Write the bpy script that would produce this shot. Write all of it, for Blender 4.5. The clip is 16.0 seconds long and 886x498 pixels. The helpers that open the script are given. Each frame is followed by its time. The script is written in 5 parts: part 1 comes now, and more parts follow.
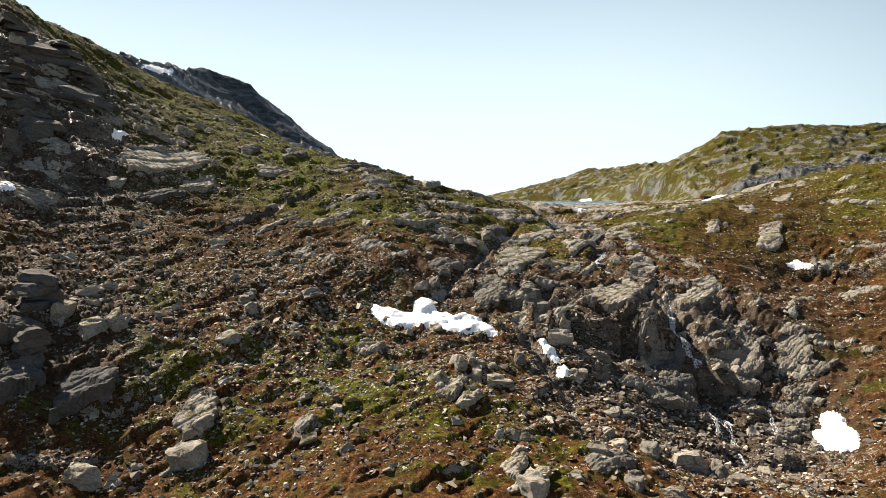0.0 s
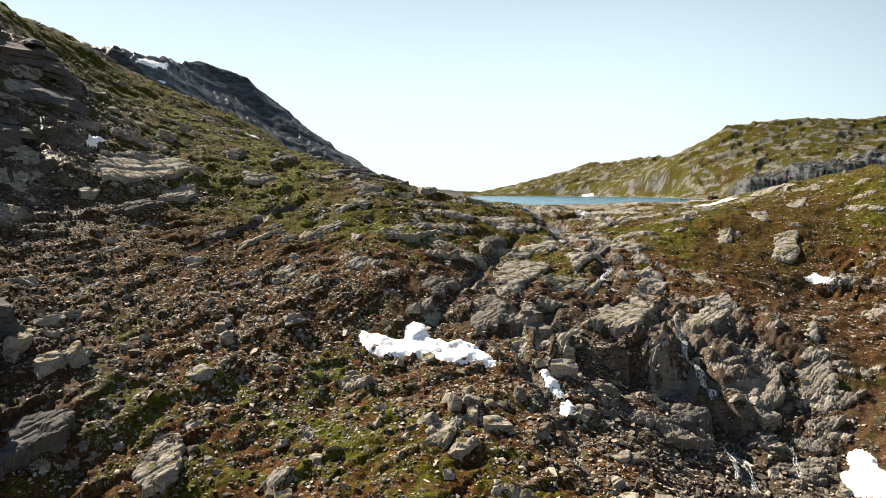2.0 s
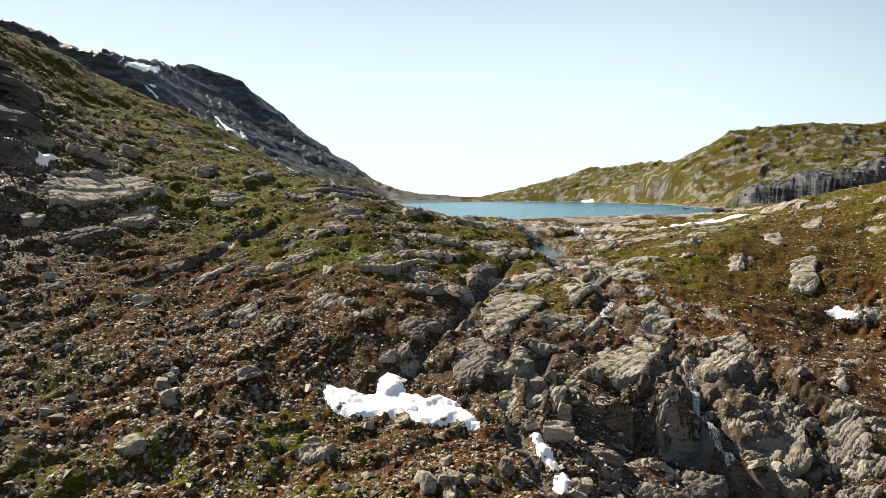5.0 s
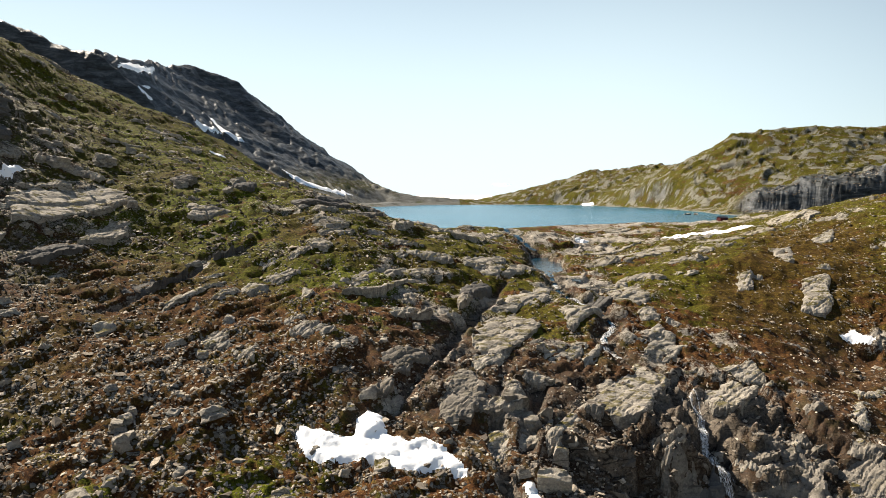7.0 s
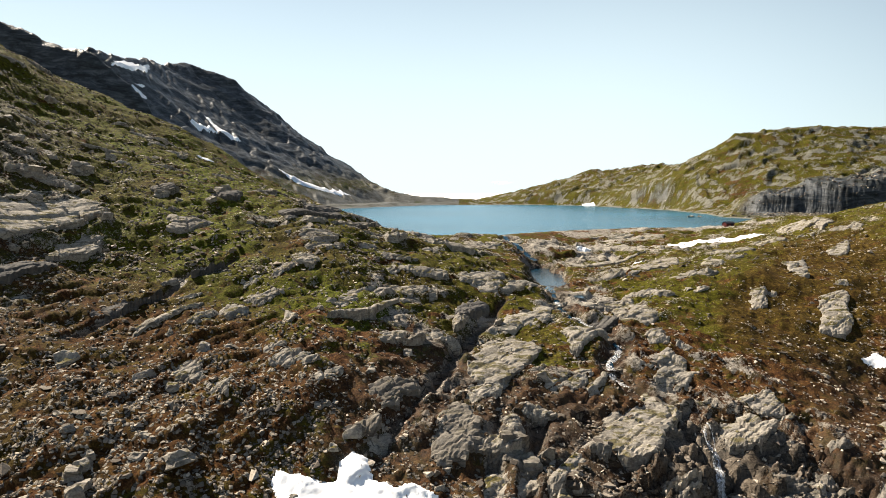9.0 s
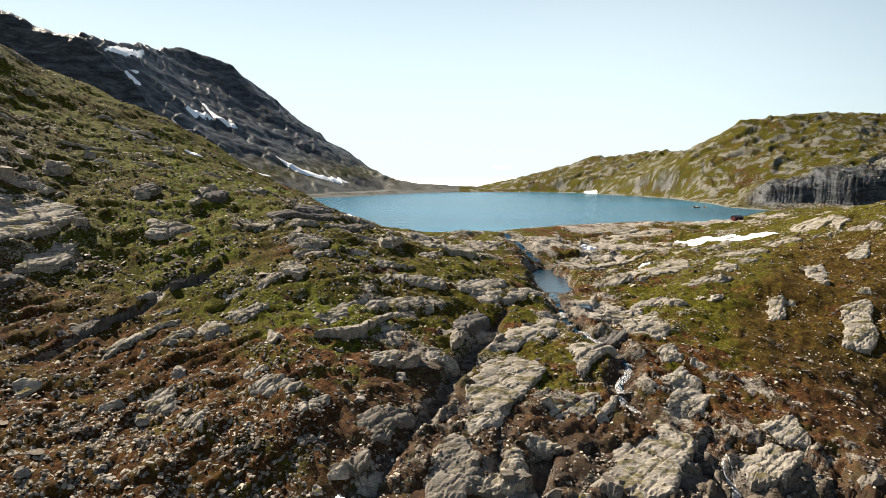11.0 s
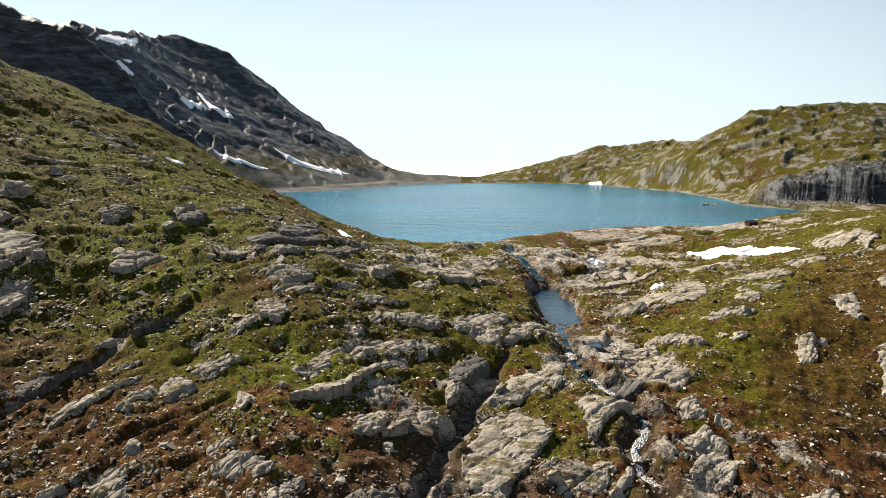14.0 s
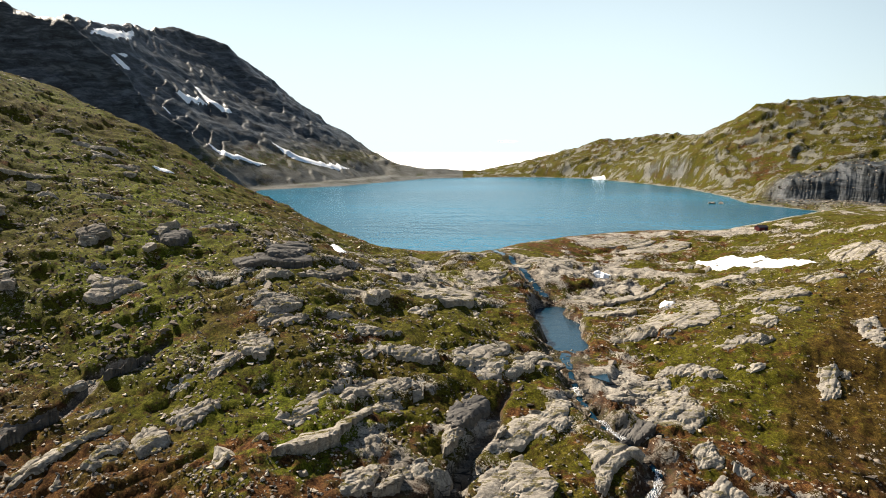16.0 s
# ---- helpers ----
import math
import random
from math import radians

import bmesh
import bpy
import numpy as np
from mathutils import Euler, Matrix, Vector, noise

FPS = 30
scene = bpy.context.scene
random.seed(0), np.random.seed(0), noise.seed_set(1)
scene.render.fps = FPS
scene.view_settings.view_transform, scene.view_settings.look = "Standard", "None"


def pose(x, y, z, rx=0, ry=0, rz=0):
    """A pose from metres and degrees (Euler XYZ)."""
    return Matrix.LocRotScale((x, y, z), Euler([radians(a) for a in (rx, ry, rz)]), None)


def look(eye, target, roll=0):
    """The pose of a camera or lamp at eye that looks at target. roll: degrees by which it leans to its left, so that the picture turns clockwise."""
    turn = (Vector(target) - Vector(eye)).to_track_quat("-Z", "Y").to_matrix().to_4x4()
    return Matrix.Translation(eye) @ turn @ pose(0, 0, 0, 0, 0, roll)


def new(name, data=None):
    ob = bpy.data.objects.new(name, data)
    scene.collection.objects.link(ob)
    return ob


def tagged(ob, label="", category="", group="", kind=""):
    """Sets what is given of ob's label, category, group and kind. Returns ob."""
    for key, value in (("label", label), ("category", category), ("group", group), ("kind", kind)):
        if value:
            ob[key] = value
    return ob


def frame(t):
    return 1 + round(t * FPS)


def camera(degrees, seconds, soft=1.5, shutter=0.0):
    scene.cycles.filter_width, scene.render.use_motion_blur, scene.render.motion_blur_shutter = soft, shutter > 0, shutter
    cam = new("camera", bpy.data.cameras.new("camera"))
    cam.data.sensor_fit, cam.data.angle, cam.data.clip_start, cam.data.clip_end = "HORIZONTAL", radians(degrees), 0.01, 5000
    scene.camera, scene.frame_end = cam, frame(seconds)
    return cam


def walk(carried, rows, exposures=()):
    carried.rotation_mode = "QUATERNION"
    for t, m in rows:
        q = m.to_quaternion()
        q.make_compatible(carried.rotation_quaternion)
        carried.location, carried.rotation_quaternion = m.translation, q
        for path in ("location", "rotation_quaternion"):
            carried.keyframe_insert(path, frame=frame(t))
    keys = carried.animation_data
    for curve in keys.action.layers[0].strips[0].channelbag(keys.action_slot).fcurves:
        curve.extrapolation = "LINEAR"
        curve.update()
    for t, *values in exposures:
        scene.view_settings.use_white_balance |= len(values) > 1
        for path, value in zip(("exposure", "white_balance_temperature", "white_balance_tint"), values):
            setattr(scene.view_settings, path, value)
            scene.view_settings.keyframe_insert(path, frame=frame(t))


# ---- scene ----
cam = camera(68.9, 16.0, 0.78)
METRES, EYE, TILT, LEAN, TURN = 64.0, 1.95, -4.4, 0.0, 0.0
ROWS = [
    (0.0, 0.0, 0.0, 0.0, 0.0, 0.0, -0.0),
    (0.5, 0.003, 0.0285, 0.0161, 0.04, -0.44, 0.04),
    (1.0, 0.0069, 0.0598, 0.0338, 0.08, -0.74, 0.07),
    (1.5, 0.0115, 0.0884, 0.0491, 0.1, -0.77, 0.11),
    (2.0, 0.0173, 0.1198, 0.0641, 0.13, -0.75, 0.11),
    (2.5, 0.0239, 0.1488, 0.0778, 0.14, -0.74, 0.12),
    (3.0, 0.031, 0.1802, 0.0913, 0.14, -0.71, 0.12),
    (3.5, 0.0372, 0.2086, 0.1033, 0.14, -0.7, 0.11),
    (4.0, 0.0446, 0.2389, 0.1156, 0.14, -0.67, 0.1),
    (6.5, 0.0794, 0.3758, 0.1729, 0.15, -0.63, -0.03),
    (7.0, 0.0846, 0.4037, 0.1847, 0.14, -0.63, -0.06),
    (7.5, 0.0888, 0.4291, 0.1946, 0.13, -0.63, -0.08),
    (8.0, 0.092, 0.4564, 0.2061, 0.13, -0.69, -0.09),
    (8.5, 0.095, 0.4813, 0.216, 0.14, -0.75, -0.09),
    (9.0, 0.0973, 0.5085, 0.2289, 0.13, -0.86, -0.12),
    (11.5, 0.1079, 0.6416, 0.2996, 0.25, -2.62, -0.08),
    (12.0, 0.1099, 0.6688, 0.3163, 0.28, -2.86, -0.07),
    (12.5, 0.1122, 0.6938, 0.3323, 0.31, -3.03, -0.07),
    (13.0, 0.115, 0.7202, 0.3514, 0.35, -3.27, -0.08),
    (13.5, 0.1178, 0.7445, 0.3689, 0.39, -3.45, -0.09),
    (14.0, 0.1202, 0.771, 0.3879, 0.44, -3.68, -0.11),
    (14.5, 0.1225, 0.7955, 0.4053, 0.49, -3.88, -0.09),
    (15.0, 0.1248, 0.8211, 0.4248, 0.55, -4.13, -0.07),
    (15.5, 0.1262, 0.8454, 0.442, 0.57, -4.37, -0.06),
    (16.0, 0.1294, 0.8709, 0.4612, 0.62, -4.62, -0.03),
]
walk(cam, [(t, pose(0, 0, EYE, TILT, LEAN, TURN) @ pose(METRES * x, METRES * y, METRES * z, 90 + pitch, roll, yaw)) for t, x, y, z, yaw, pitch, roll in ROWS], [(0.0, 1.36, 7000, 10), (6.5, 1.32, 7000, 10), (16.0, 1.28, 7000, 10)])

# ---- light: a high sun ahead and to the left, clear sky ----
SUN_AZ, SUN_EL = radians(-49), radians(43)
to_sun = Vector((math.sin(SUN_AZ) * math.cos(SUN_EL), math.cos(SUN_AZ) * math.cos(SUN_EL), math.sin(SUN_EL)))
sun = new("sun", bpy.data.lights.new("sun", "SUN"))
sun.data.energy, sun.data.angle, sun.data.color = 5.0, radians(0.53), (1.0, 0.925, 0.82)
sun.matrix_world = look((0, 100, 300), Vector((0, 100, 300)) - to_sun)

world = bpy.data.worlds.new("clear_sky")
scene.world = world
world.use_nodes = True
wn, wl = world.node_tree.nodes, world.node_tree.links
wn.clear()
coord = wn.new("ShaderNodeTexCoord")
split = wn.new("ShaderNodeSeparateXYZ")
wl.new(coord.outputs["Generated"], split.inputs[0])
# the pale band of the horizon goes on below it, as over a hazy sea
floor_z = wn.new("ShaderNodeMath")
floor_z.operation = "MAXIMUM"
floor_z.inputs[1].default_value = 0.012
wl.new(split.outputs["Z"], floor_z.inputs[0])
merge = wn.new("ShaderNodeCombineXYZ")
for a in "XY":
    wl.new(split.outputs[a], merge.inputs[a])
wl.new(floor_z.outputs[0], merge.inputs["Z"])
sky = wn.new("ShaderNodeTexSky")
sky.sky_type, sky.sun_disc = "NISHITA", False
sky.sun_elevation, sky.sun_rotation = SUN_EL, SUN_AZ
sky.altitude, sky.air_density, sky.dust_density, sky.ozone_density = 700, 1.0, 0.3, 1.0
wl.new(merge.outputs[0], sky.inputs["Vector"])
# thin summer haze pales the blue
haze = wn.new("ShaderNodeMix")
haze.data_type = "RGBA"
veil = wn.new("ShaderNodeMapRange")
veil.interpolation_type = "SMOOTHSTEP"
for i, v in enumerate((0.02, 0.54, 0.92, 0.1)):
    veil.inputs[i + 1].default_value = v
wl.new(split.outputs["Z"], veil.inputs[0])
# the haze glows towards the sun and thins out behind
facing = wn.new("ShaderNodeVectorMath")
facing.operation = "DOT_PRODUCT"
facing.inputs[1].default_value = (math.sin(SUN_AZ), math.cos(SUN_AZ), 0)
wl.new(coord.outputs["Generated"], facing.inputs[0])
glow = wn.new("ShaderNodeMapRange")
glow.interpolation_type = "SMOOTHSTEP"
for i, v in enumerate((-0.4, 0.5, 0.06, 1.0)):
    glow.inputs[i + 1].default_value = v
wl.new(facing.outputs["Value"], glow.inputs[0])
both = wn.new("ShaderNodeMath")
both.operation = "MULTIPLY"
wl.new(veil.outputs[0], both.inputs[0])
wl.new(glow.outputs[0], both.inputs[1])
haze.inputs[7].default_value = (8.85, 11.1, 12.4, 1)
wl.new(both.outputs[0], haze.inputs[0])
wl.new(sky.outputs[0], haze.inputs[6])
back = wn.new("ShaderNodeBackground")
back.inputs["Strength"].default_value = 0.0415
wl.new(haze.outputs[2], back.inputs["Color"])
wout = wn.new("ShaderNodeOutputWorld")
wl.new(back.outputs[0], wout.inputs["Surface"])


# ---- materials ----
class Mat:
    """A small builder for node materials."""

    def __init__(self, name):
        self.m = bpy.data.materials.new(name)
        self.m.use_nodes = True
        self.n, self.l = self.m.node_tree.nodes, self.m.node_tree.links
        self.b = self.n["Principled BSDF"]
        self.pos = self.n.new("ShaderNodeNewGeometry").outputs["Position"]

    def link(self, value, socket):
        if isinstance(value, bpy.types.NodeSocket):
            self.l.new(value, socket)
        else:
            socket.default_value = value

    def noise(self, scale, detail=4.0, rough=0.55, stretch=None, vec=None, warp=0.0):
        n = self.n.new("ShaderNodeTexNoise")
        n.inputs["Scale"].default_value, n.inputs["Detail"].default_value = scale, detail
        n.inputs["Roughness"].default_value, n.inputs["Distortion"].default_value = rough, warp
        v = vec or self.pos
        if stretch:
            mp = self.n.new("ShaderNodeMapping")
            mp.inputs["Rotation"].default_value, mp.inputs["Scale"].default_value = stretch
            self.l.new(v, mp.inputs[0])
            v = mp.outputs[0]
        self.l.new(v, n.inputs["Vector"])
        return n.outputs["Fac"]

    def cells(self, scale, feature="F1", out="Distance", vec=None, stretch=None):
        n = self.n.new("ShaderNodeTexVoronoi")
        n.feature = feature
        n.inputs["Scale"].default_value = scale
        v = vec or self.pos
        if stretch:
            mp = self.n.new("ShaderNodeMapping")
            mp.inputs["Rotation"].default_value, mp.inputs["Scale"].default_value = stretch
            self.l.new(v, mp.inputs[0])
            v = mp.outputs[0]
        self.l.new(v, n.inputs["Vector"])
        return n.outputs[out]

    def math(self, op, a, b=0.0, clamp=False):
        n = self.n.new("ShaderNodeMath")
        n.operation, n.use_clamp = op, clamp
        self.link(a, n.inputs[0])
        self.link(b, n.inputs[1])
        return n.outputs[0]

    def step(self, v, lo, hi):
        n = self.n.new("ShaderNodeMapRange")
        n.interpolation_type = "SMOOTHSTEP"
        self.link(v, n.inputs[0])
        n.inputs[1].default_value, n.inputs[2].default_value = lo, hi
        return n.outputs[0]

    def mix(self, f, a, b, mode="MIX"):
        n = self.n.new("ShaderNodeMix")
        n.data_type, n.blend_type = "RGBA", mode
        self.link(f, n.inputs[0])
        for v, s in ((a, n.inputs[6]), (b, n.inputs[7])):
            self.link((*v, 1) if isinstance(v, tuple) else v, s)
        return n.outputs[2]

    def ramp(self, f, *stops):
        n = self.n.new("ShaderNodeValToRGB")
        e = n.color_ramp.elements
        while len(e) < len(stops):
            e.new(0.5)
        for k, (p, c) in zip(e, stops):
            k.position, k.color = p, (*c, 1)
        self.link(f, n.inputs[0])
        return n.outputs[0]

    def attr(self, name):
        n = self.n.new("ShaderNodeAttribute")
        n.attribute_name = name
        return n

    def bump(self, h, dist, strength=1.0, after=None):
        n = self.n.new("ShaderNodeBump")
        n.inputs["Distance"].default_value, n.inputs["Strength"].default_value = dist, strength
        self.l.new(h, n.inputs["Height"])
        if after:
            self.l.new(after, n.inputs["Normal"])
        return n.outputs[0]

    def done(self, color, rough=0.9, normal=None, metal=0.0):
        self.link((*color, 1) if isinstance(color, tuple) else color, self.b.inputs["Base Color"])
        self.link(rough, self.b.inputs["Roughness"])
        self.b.inputs["Specular IOR Level"].default_value = 0.06
        self.b.inputs["Metallic"].default_value = metal
        if normal:
            self.l.new(normal, self.b.inputs["Normal"])
        return self.m


STRIKE = ((0, 0, 0.62), (0.55, 1.4, 1.6))


def rock_colour(k, vec=None):
    """Grey-beige gneiss: pale bloom of lichens, darker bands along the bedding, black crust and thin joints."""
    band = k.noise(0.55, 5, 0.6, STRIKE, vec, 0.6)
    grain = k.noise(4.2, 6, 0.72, None, vec)
    blot = k.noise(0.16, 4, 0.6, None, vec, 0.4)
    c = k.ramp(band, (0.28, (0.07, 0.062, 0.052)), (0.42, (0.20, 0.179, 0.15)), (0.58, (0.33, 0.298, 0.252)), (0.78, (0.15, 0.135, 0.114)))
    crust = k.noise(1.5, 7, 0.75, None, vec, 0.5)
    c = k.mix(k.step(grain, 0.48, 0.7), c, (0.45, 0.408, 0.345))
    c = k.mix(k.math("MULTIPLY", k.step(grain, 0.46, 0.34), 0.75), c, (0.07, 0.061, 0.05))
    c = k.mix(k.math("MULTIPLY", k.step(crust, 0.56, 0.66), 0.6), c, (0.10, 0.088, 0.074))
    streak = k.noise(0.9, 7, 0.75, ((0, 0.15, 0.62), (0.45, 1.5, 1.5)), vec, 0.9)
    c = k.mix(k.math("MULTIPLY", k.step(streak, 0.52, 0.36), 0.65), c, (0.045, 0.04, 0.034))
    joint = k.cells(0.5, "DISTANCE_TO_EDGE", "Distance", vec, ((0, 0, 0.62), (0.3, 1.3, 1.3)))
    open_joint = k.math("MULTIPLY", k.step(joint, 0.05, 0.012), k.step(k.noise(0.3, 3, 0.6, None, vec), 0.47, 0.6))
    c = k.mix(k.math("MULTIPLY", open_joint, 0.9), c, (0.02, 0.018, 0.015))
    c = k.mix(k.math("MULTIPLY", k.step(blot, 0.55, 0.72), 0.45), c, (0.20, 0.19, 0.185))
    return c, band, grain


def make_rock(name, tint=None, amount=0.0, moss=0.0):
    k = Mat(name)
    c, band, grain = rock_colour(k)
    info = k.n.new("ShaderNodeObjectInfo").outputs["Random"]
    c = k.mix(0.3, c, k.ramp(info, (0.0, (0.20, 0.176, 0.145)), (0.5, (0.27, 0.242, 0.20)), (1.0, (0.37, 0.333, 0.276))), "MIX")
    if tint:
        c = k.mix(amount, c, tint)
    if moss:
        up = k.n.new("ShaderNodeSeparateXYZ")
        k.l.new(k.n["Geometry"].outputs["Normal"], up.inputs[0])
        patch = k.math("MULTIPLY", k.step(k.noise(0.62, 6, 0.7, STRIKE, None, 0.4), 0.545 - 0.03 * moss, 0.59 - 0.03 * moss), k.step(up.outputs["Z"], 0.55, 0.9))
        c = k.mix(k.math("MULTIPLY", patch, moss), c, k.ramp(k.noise(4.0, 6, 0.75), (0.36, (0.010, 0.009, 0.002)), (0.5, (0.060, 0.052, 0.008)), (0.64, (0.15, 0.115, 0.03))))
    n = k.bump(k.noise(1.1, 7, 0.7), 0.2, 0.8)
    n = k.bump(k.noise(1.3, 6, 0.7, ((0, 0.15, 0.62), (0.5, 2.0, 2.2)), None, 0.6), 0.10, 0.6, n)
    n = k.bump(grain, 0.08, 0.7, n)
    return k.done(c, 0.85, n)


def make_ground():
    """Moss, heath, gravel and bare rock, shared out by the land's own cover layers."""
    k = Mat("mountain_ground")
    cover = k.attr("cover").outputs["Color"]
    parts = k.n.new("ShaderNodeSeparateColor")
    k.l.new(cover, parts.inputs[0])
    rock_w, green_w, rust_w = parts.outputs[0], parts.outputs[1], parts.outputs[2]
    other = k.n.new("ShaderNodeSeparateColor")
    k.l.new(k.attr("wear_shade").outputs["Color"], other.inputs[0])
    gravel_w, wet_shade_w, lush_w = other.outputs[0], other.outputs[1], other.outputs[2]
    fine = k.noise(4.6, 9, 0.8)
    tuft = k.noise(1.4, 6, 0.7, None, None, 0.4)
    mid = k.noise(0.42, 6, 0.65, None, None, 0.3)
    big = k.noise(0.07, 4, 0.6)
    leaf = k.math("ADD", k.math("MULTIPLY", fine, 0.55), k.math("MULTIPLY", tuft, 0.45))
    # heath and moss, near-black where the tuft noise runs low
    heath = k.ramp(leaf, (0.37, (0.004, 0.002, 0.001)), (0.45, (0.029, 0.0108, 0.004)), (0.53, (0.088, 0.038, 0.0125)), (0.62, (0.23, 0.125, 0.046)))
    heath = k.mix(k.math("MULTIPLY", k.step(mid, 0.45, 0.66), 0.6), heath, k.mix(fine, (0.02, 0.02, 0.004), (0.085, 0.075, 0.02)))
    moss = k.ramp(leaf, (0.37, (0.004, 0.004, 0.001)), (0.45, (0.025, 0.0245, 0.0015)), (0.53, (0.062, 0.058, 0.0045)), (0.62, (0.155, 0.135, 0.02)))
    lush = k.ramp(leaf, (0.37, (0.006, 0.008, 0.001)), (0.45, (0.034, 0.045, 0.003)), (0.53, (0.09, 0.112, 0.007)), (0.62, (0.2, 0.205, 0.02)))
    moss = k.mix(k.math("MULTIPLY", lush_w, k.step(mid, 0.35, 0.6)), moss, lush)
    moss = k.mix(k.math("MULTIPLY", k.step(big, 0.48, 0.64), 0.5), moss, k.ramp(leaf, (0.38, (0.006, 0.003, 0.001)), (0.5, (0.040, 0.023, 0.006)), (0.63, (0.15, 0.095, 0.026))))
    drift = k.noise(0.2, 5, 0.62, STRIKE, None, 0.5)
    g = k.math("ADD", green_w, k.math("MULTIPLY", k.math("SUBTRACT", mid, 0.5), 2.2))
    g = k.step(k.math("ADD", g, k.math("MULTIPLY", k.math("SUBTRACT", drift, 0.5), 2.4)), 0.36, 0.80)
    g = k.math("MULTIPLY", g, k.step(tuft, 0.36, 0.46))
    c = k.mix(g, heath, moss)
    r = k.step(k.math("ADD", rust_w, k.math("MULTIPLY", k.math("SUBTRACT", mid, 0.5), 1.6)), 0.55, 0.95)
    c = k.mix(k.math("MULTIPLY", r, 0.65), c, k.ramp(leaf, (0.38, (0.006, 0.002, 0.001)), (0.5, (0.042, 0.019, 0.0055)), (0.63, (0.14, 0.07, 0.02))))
    # loose gravel and stones between the plants
    stones = k.cells(2.3, "F1", "Color")
    stone_v = k.n.new("ShaderNodeSeparateColor")
    k.l.new(stones, stone_v.inputs[0])
    edge = k.math("SUBTRACT", 0.7, k.math("MULTIPLY", k.cells(2.3, "DISTANCE_TO_EDGE", "Distance"), 3.0))
    gravel = k.mix(stone_v.outputs[0], (0.10, 0.085, 0.068), (0.33, 0.29, 0.235))
    gravel = k.mix(k.step(edge, 0.42, 0.62), gravel, (0.035, 0.025, 0.016))
    gv = k.math("ADD", k.math("MULTIPLY", gravel_w, 0.55), k.math("MULTIPLY", k.math("SUBTRACT", stone_v.outputs[1], 0.5), 0.8))
    gv = k.math("ADD", gv, k.math("MULTIPLY", k.math("SUBTRACT", mid, 0.5), 1.3))
    gv = k.step(gv, 0.66, 0.72)
    c = k.mix(gv, c, gravel)
    rock, band, grain = rock_colour(k)
    place = k.n.new("ShaderNodeSeparateXYZ")
    k.l.new(k.pos, place.inputs[0])
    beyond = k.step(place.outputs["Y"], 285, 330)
    # far gneiss: a darker green-grey copy, with the hill's shade in its colour
    shaded_rock = k.mix(k.noise(0.35, 6, 0.7), (0.055, 0.057, 0.042), (0.17, 0.166, 0.135))
    rock = k.mix(k.math("MULTIPLY", beyond, 0.75), rock, shaded_rock)
    rw = k.step(k.math("ADD", rock_w, k.math("MULTIPLY", k.math("SUBTRACT", leaf, 0.5), 1.6)), 0.46, 0.54)
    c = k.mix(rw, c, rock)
    # far cliffs and mountain: shade and blue haze put into this dark colour
    hazy_shade = k.ramp(k.noise(0.11, 9, 0.72, ((0.25, 0.1, 0), (0.8, 0.8, 2.6)), None, 0.5), (0.38, (0.010, 0.012, 0.015)), (0.5, (0.037, 0.043, 0.051)), (0.64, (0.115, 0.124, 0.136)))
    # near ground: wet darkening, also the painted shade of gullies, cliffs and steep faces
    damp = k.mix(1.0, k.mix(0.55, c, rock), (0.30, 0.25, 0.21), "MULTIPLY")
    c = k.mix(k.math("MULTIPLY", wet_shade_w, 0.86), c, k.mix(beyond, damp, hazy_shade))
    h = k.math("ADD", k.math("MULTIPLY", leaf, 1.4), k.math("MULTIPLY", k.math("SUBTRACT", 1.0, edge), k.math("MULTIPLY", gv, 0.8)))
    n = k.bump(mid, 0.4, 0.6)
    n = k.bump(h, 0.14, 0.9, n)
    n = k.bump(k.cells(0.7, "DISTANCE_TO_EDGE", "Distance", None, STRIKE), 0.12, 0.35, n)
    rough = k.math("SUBTRACT", 0.92, k.math("MULTIPLY", wet_shade_w, 0.5))
    return k.done(c, rough, n)


def make_water(name, deep, ripple, scale, rough=0.04):
    k = Mat(name)
    n = k.bump(k.noise(scale * 0.16, 4, 0.6, ((0, 0, 0.35), (0.5, 1.3, 1.0))), ripple * 2.5, 0.8)
    n = k.bump(k.noise(scale, 5, 0.6, ((0, 0, 0.5), (1.0, 0.45, 1.0))), ripple, 1.0, n)
    big = k.noise(0.012, 3, 0.5, ((0, 0, 0.2), (0.5, 1.4, 1.0)))
    c = k.mix(k.step(big, 0.35, 0.7), tuple(v * 0.8 for v in deep), tuple(v * 1.25 for v in deep))
    m = k.done(c, rough, n)
    k.b.inputs["Specular IOR Level"].default_value = 0.22
    k.b.inputs["IOR"].default_value = 1.33
    return m


def make_snow():
    k = Mat("old_snow")
    f = k.noise(1.6, 5, 0.6)
    c = k.mix(k.step(k.noise(0.6, 5, 0.65), 0.55, 0.75), (0.90, 0.91, 0.92), (0.80, 0.79, 0.77))
    return k.done(c, 0.6, k.bump(f, 0.12, 0.4))


def make_foam():
    """Thin falling water, torn into threads."""
    k = Mat("white_water")
    f = k.noise(7.0, 6, 0.72, ((0, 0, 0), (2.2, 0.5, 0.35)))
    c = k.mix(k.step(f, 0.35, 0.6), (0.55, 0.58, 0.6), (0.86, 0.87, 0.88))
    k.l.new(k.math("MULTIPLY", k.step(f, 0.46, 0.62), 0.85), k.b.inputs["Alpha"])
    return k.done(c, 0.35, k.bump(f, 0.1, 0.6))


def make_cloud(name, alpha):
    k = Mat(name)
    k.b.inputs["Alpha"].default_value = alpha
    return k.done(k.mix(k.noise(0.002, 4), (0.90, 0.90, 0.91), (0.95, 0.95, 0.95)), 1.0)


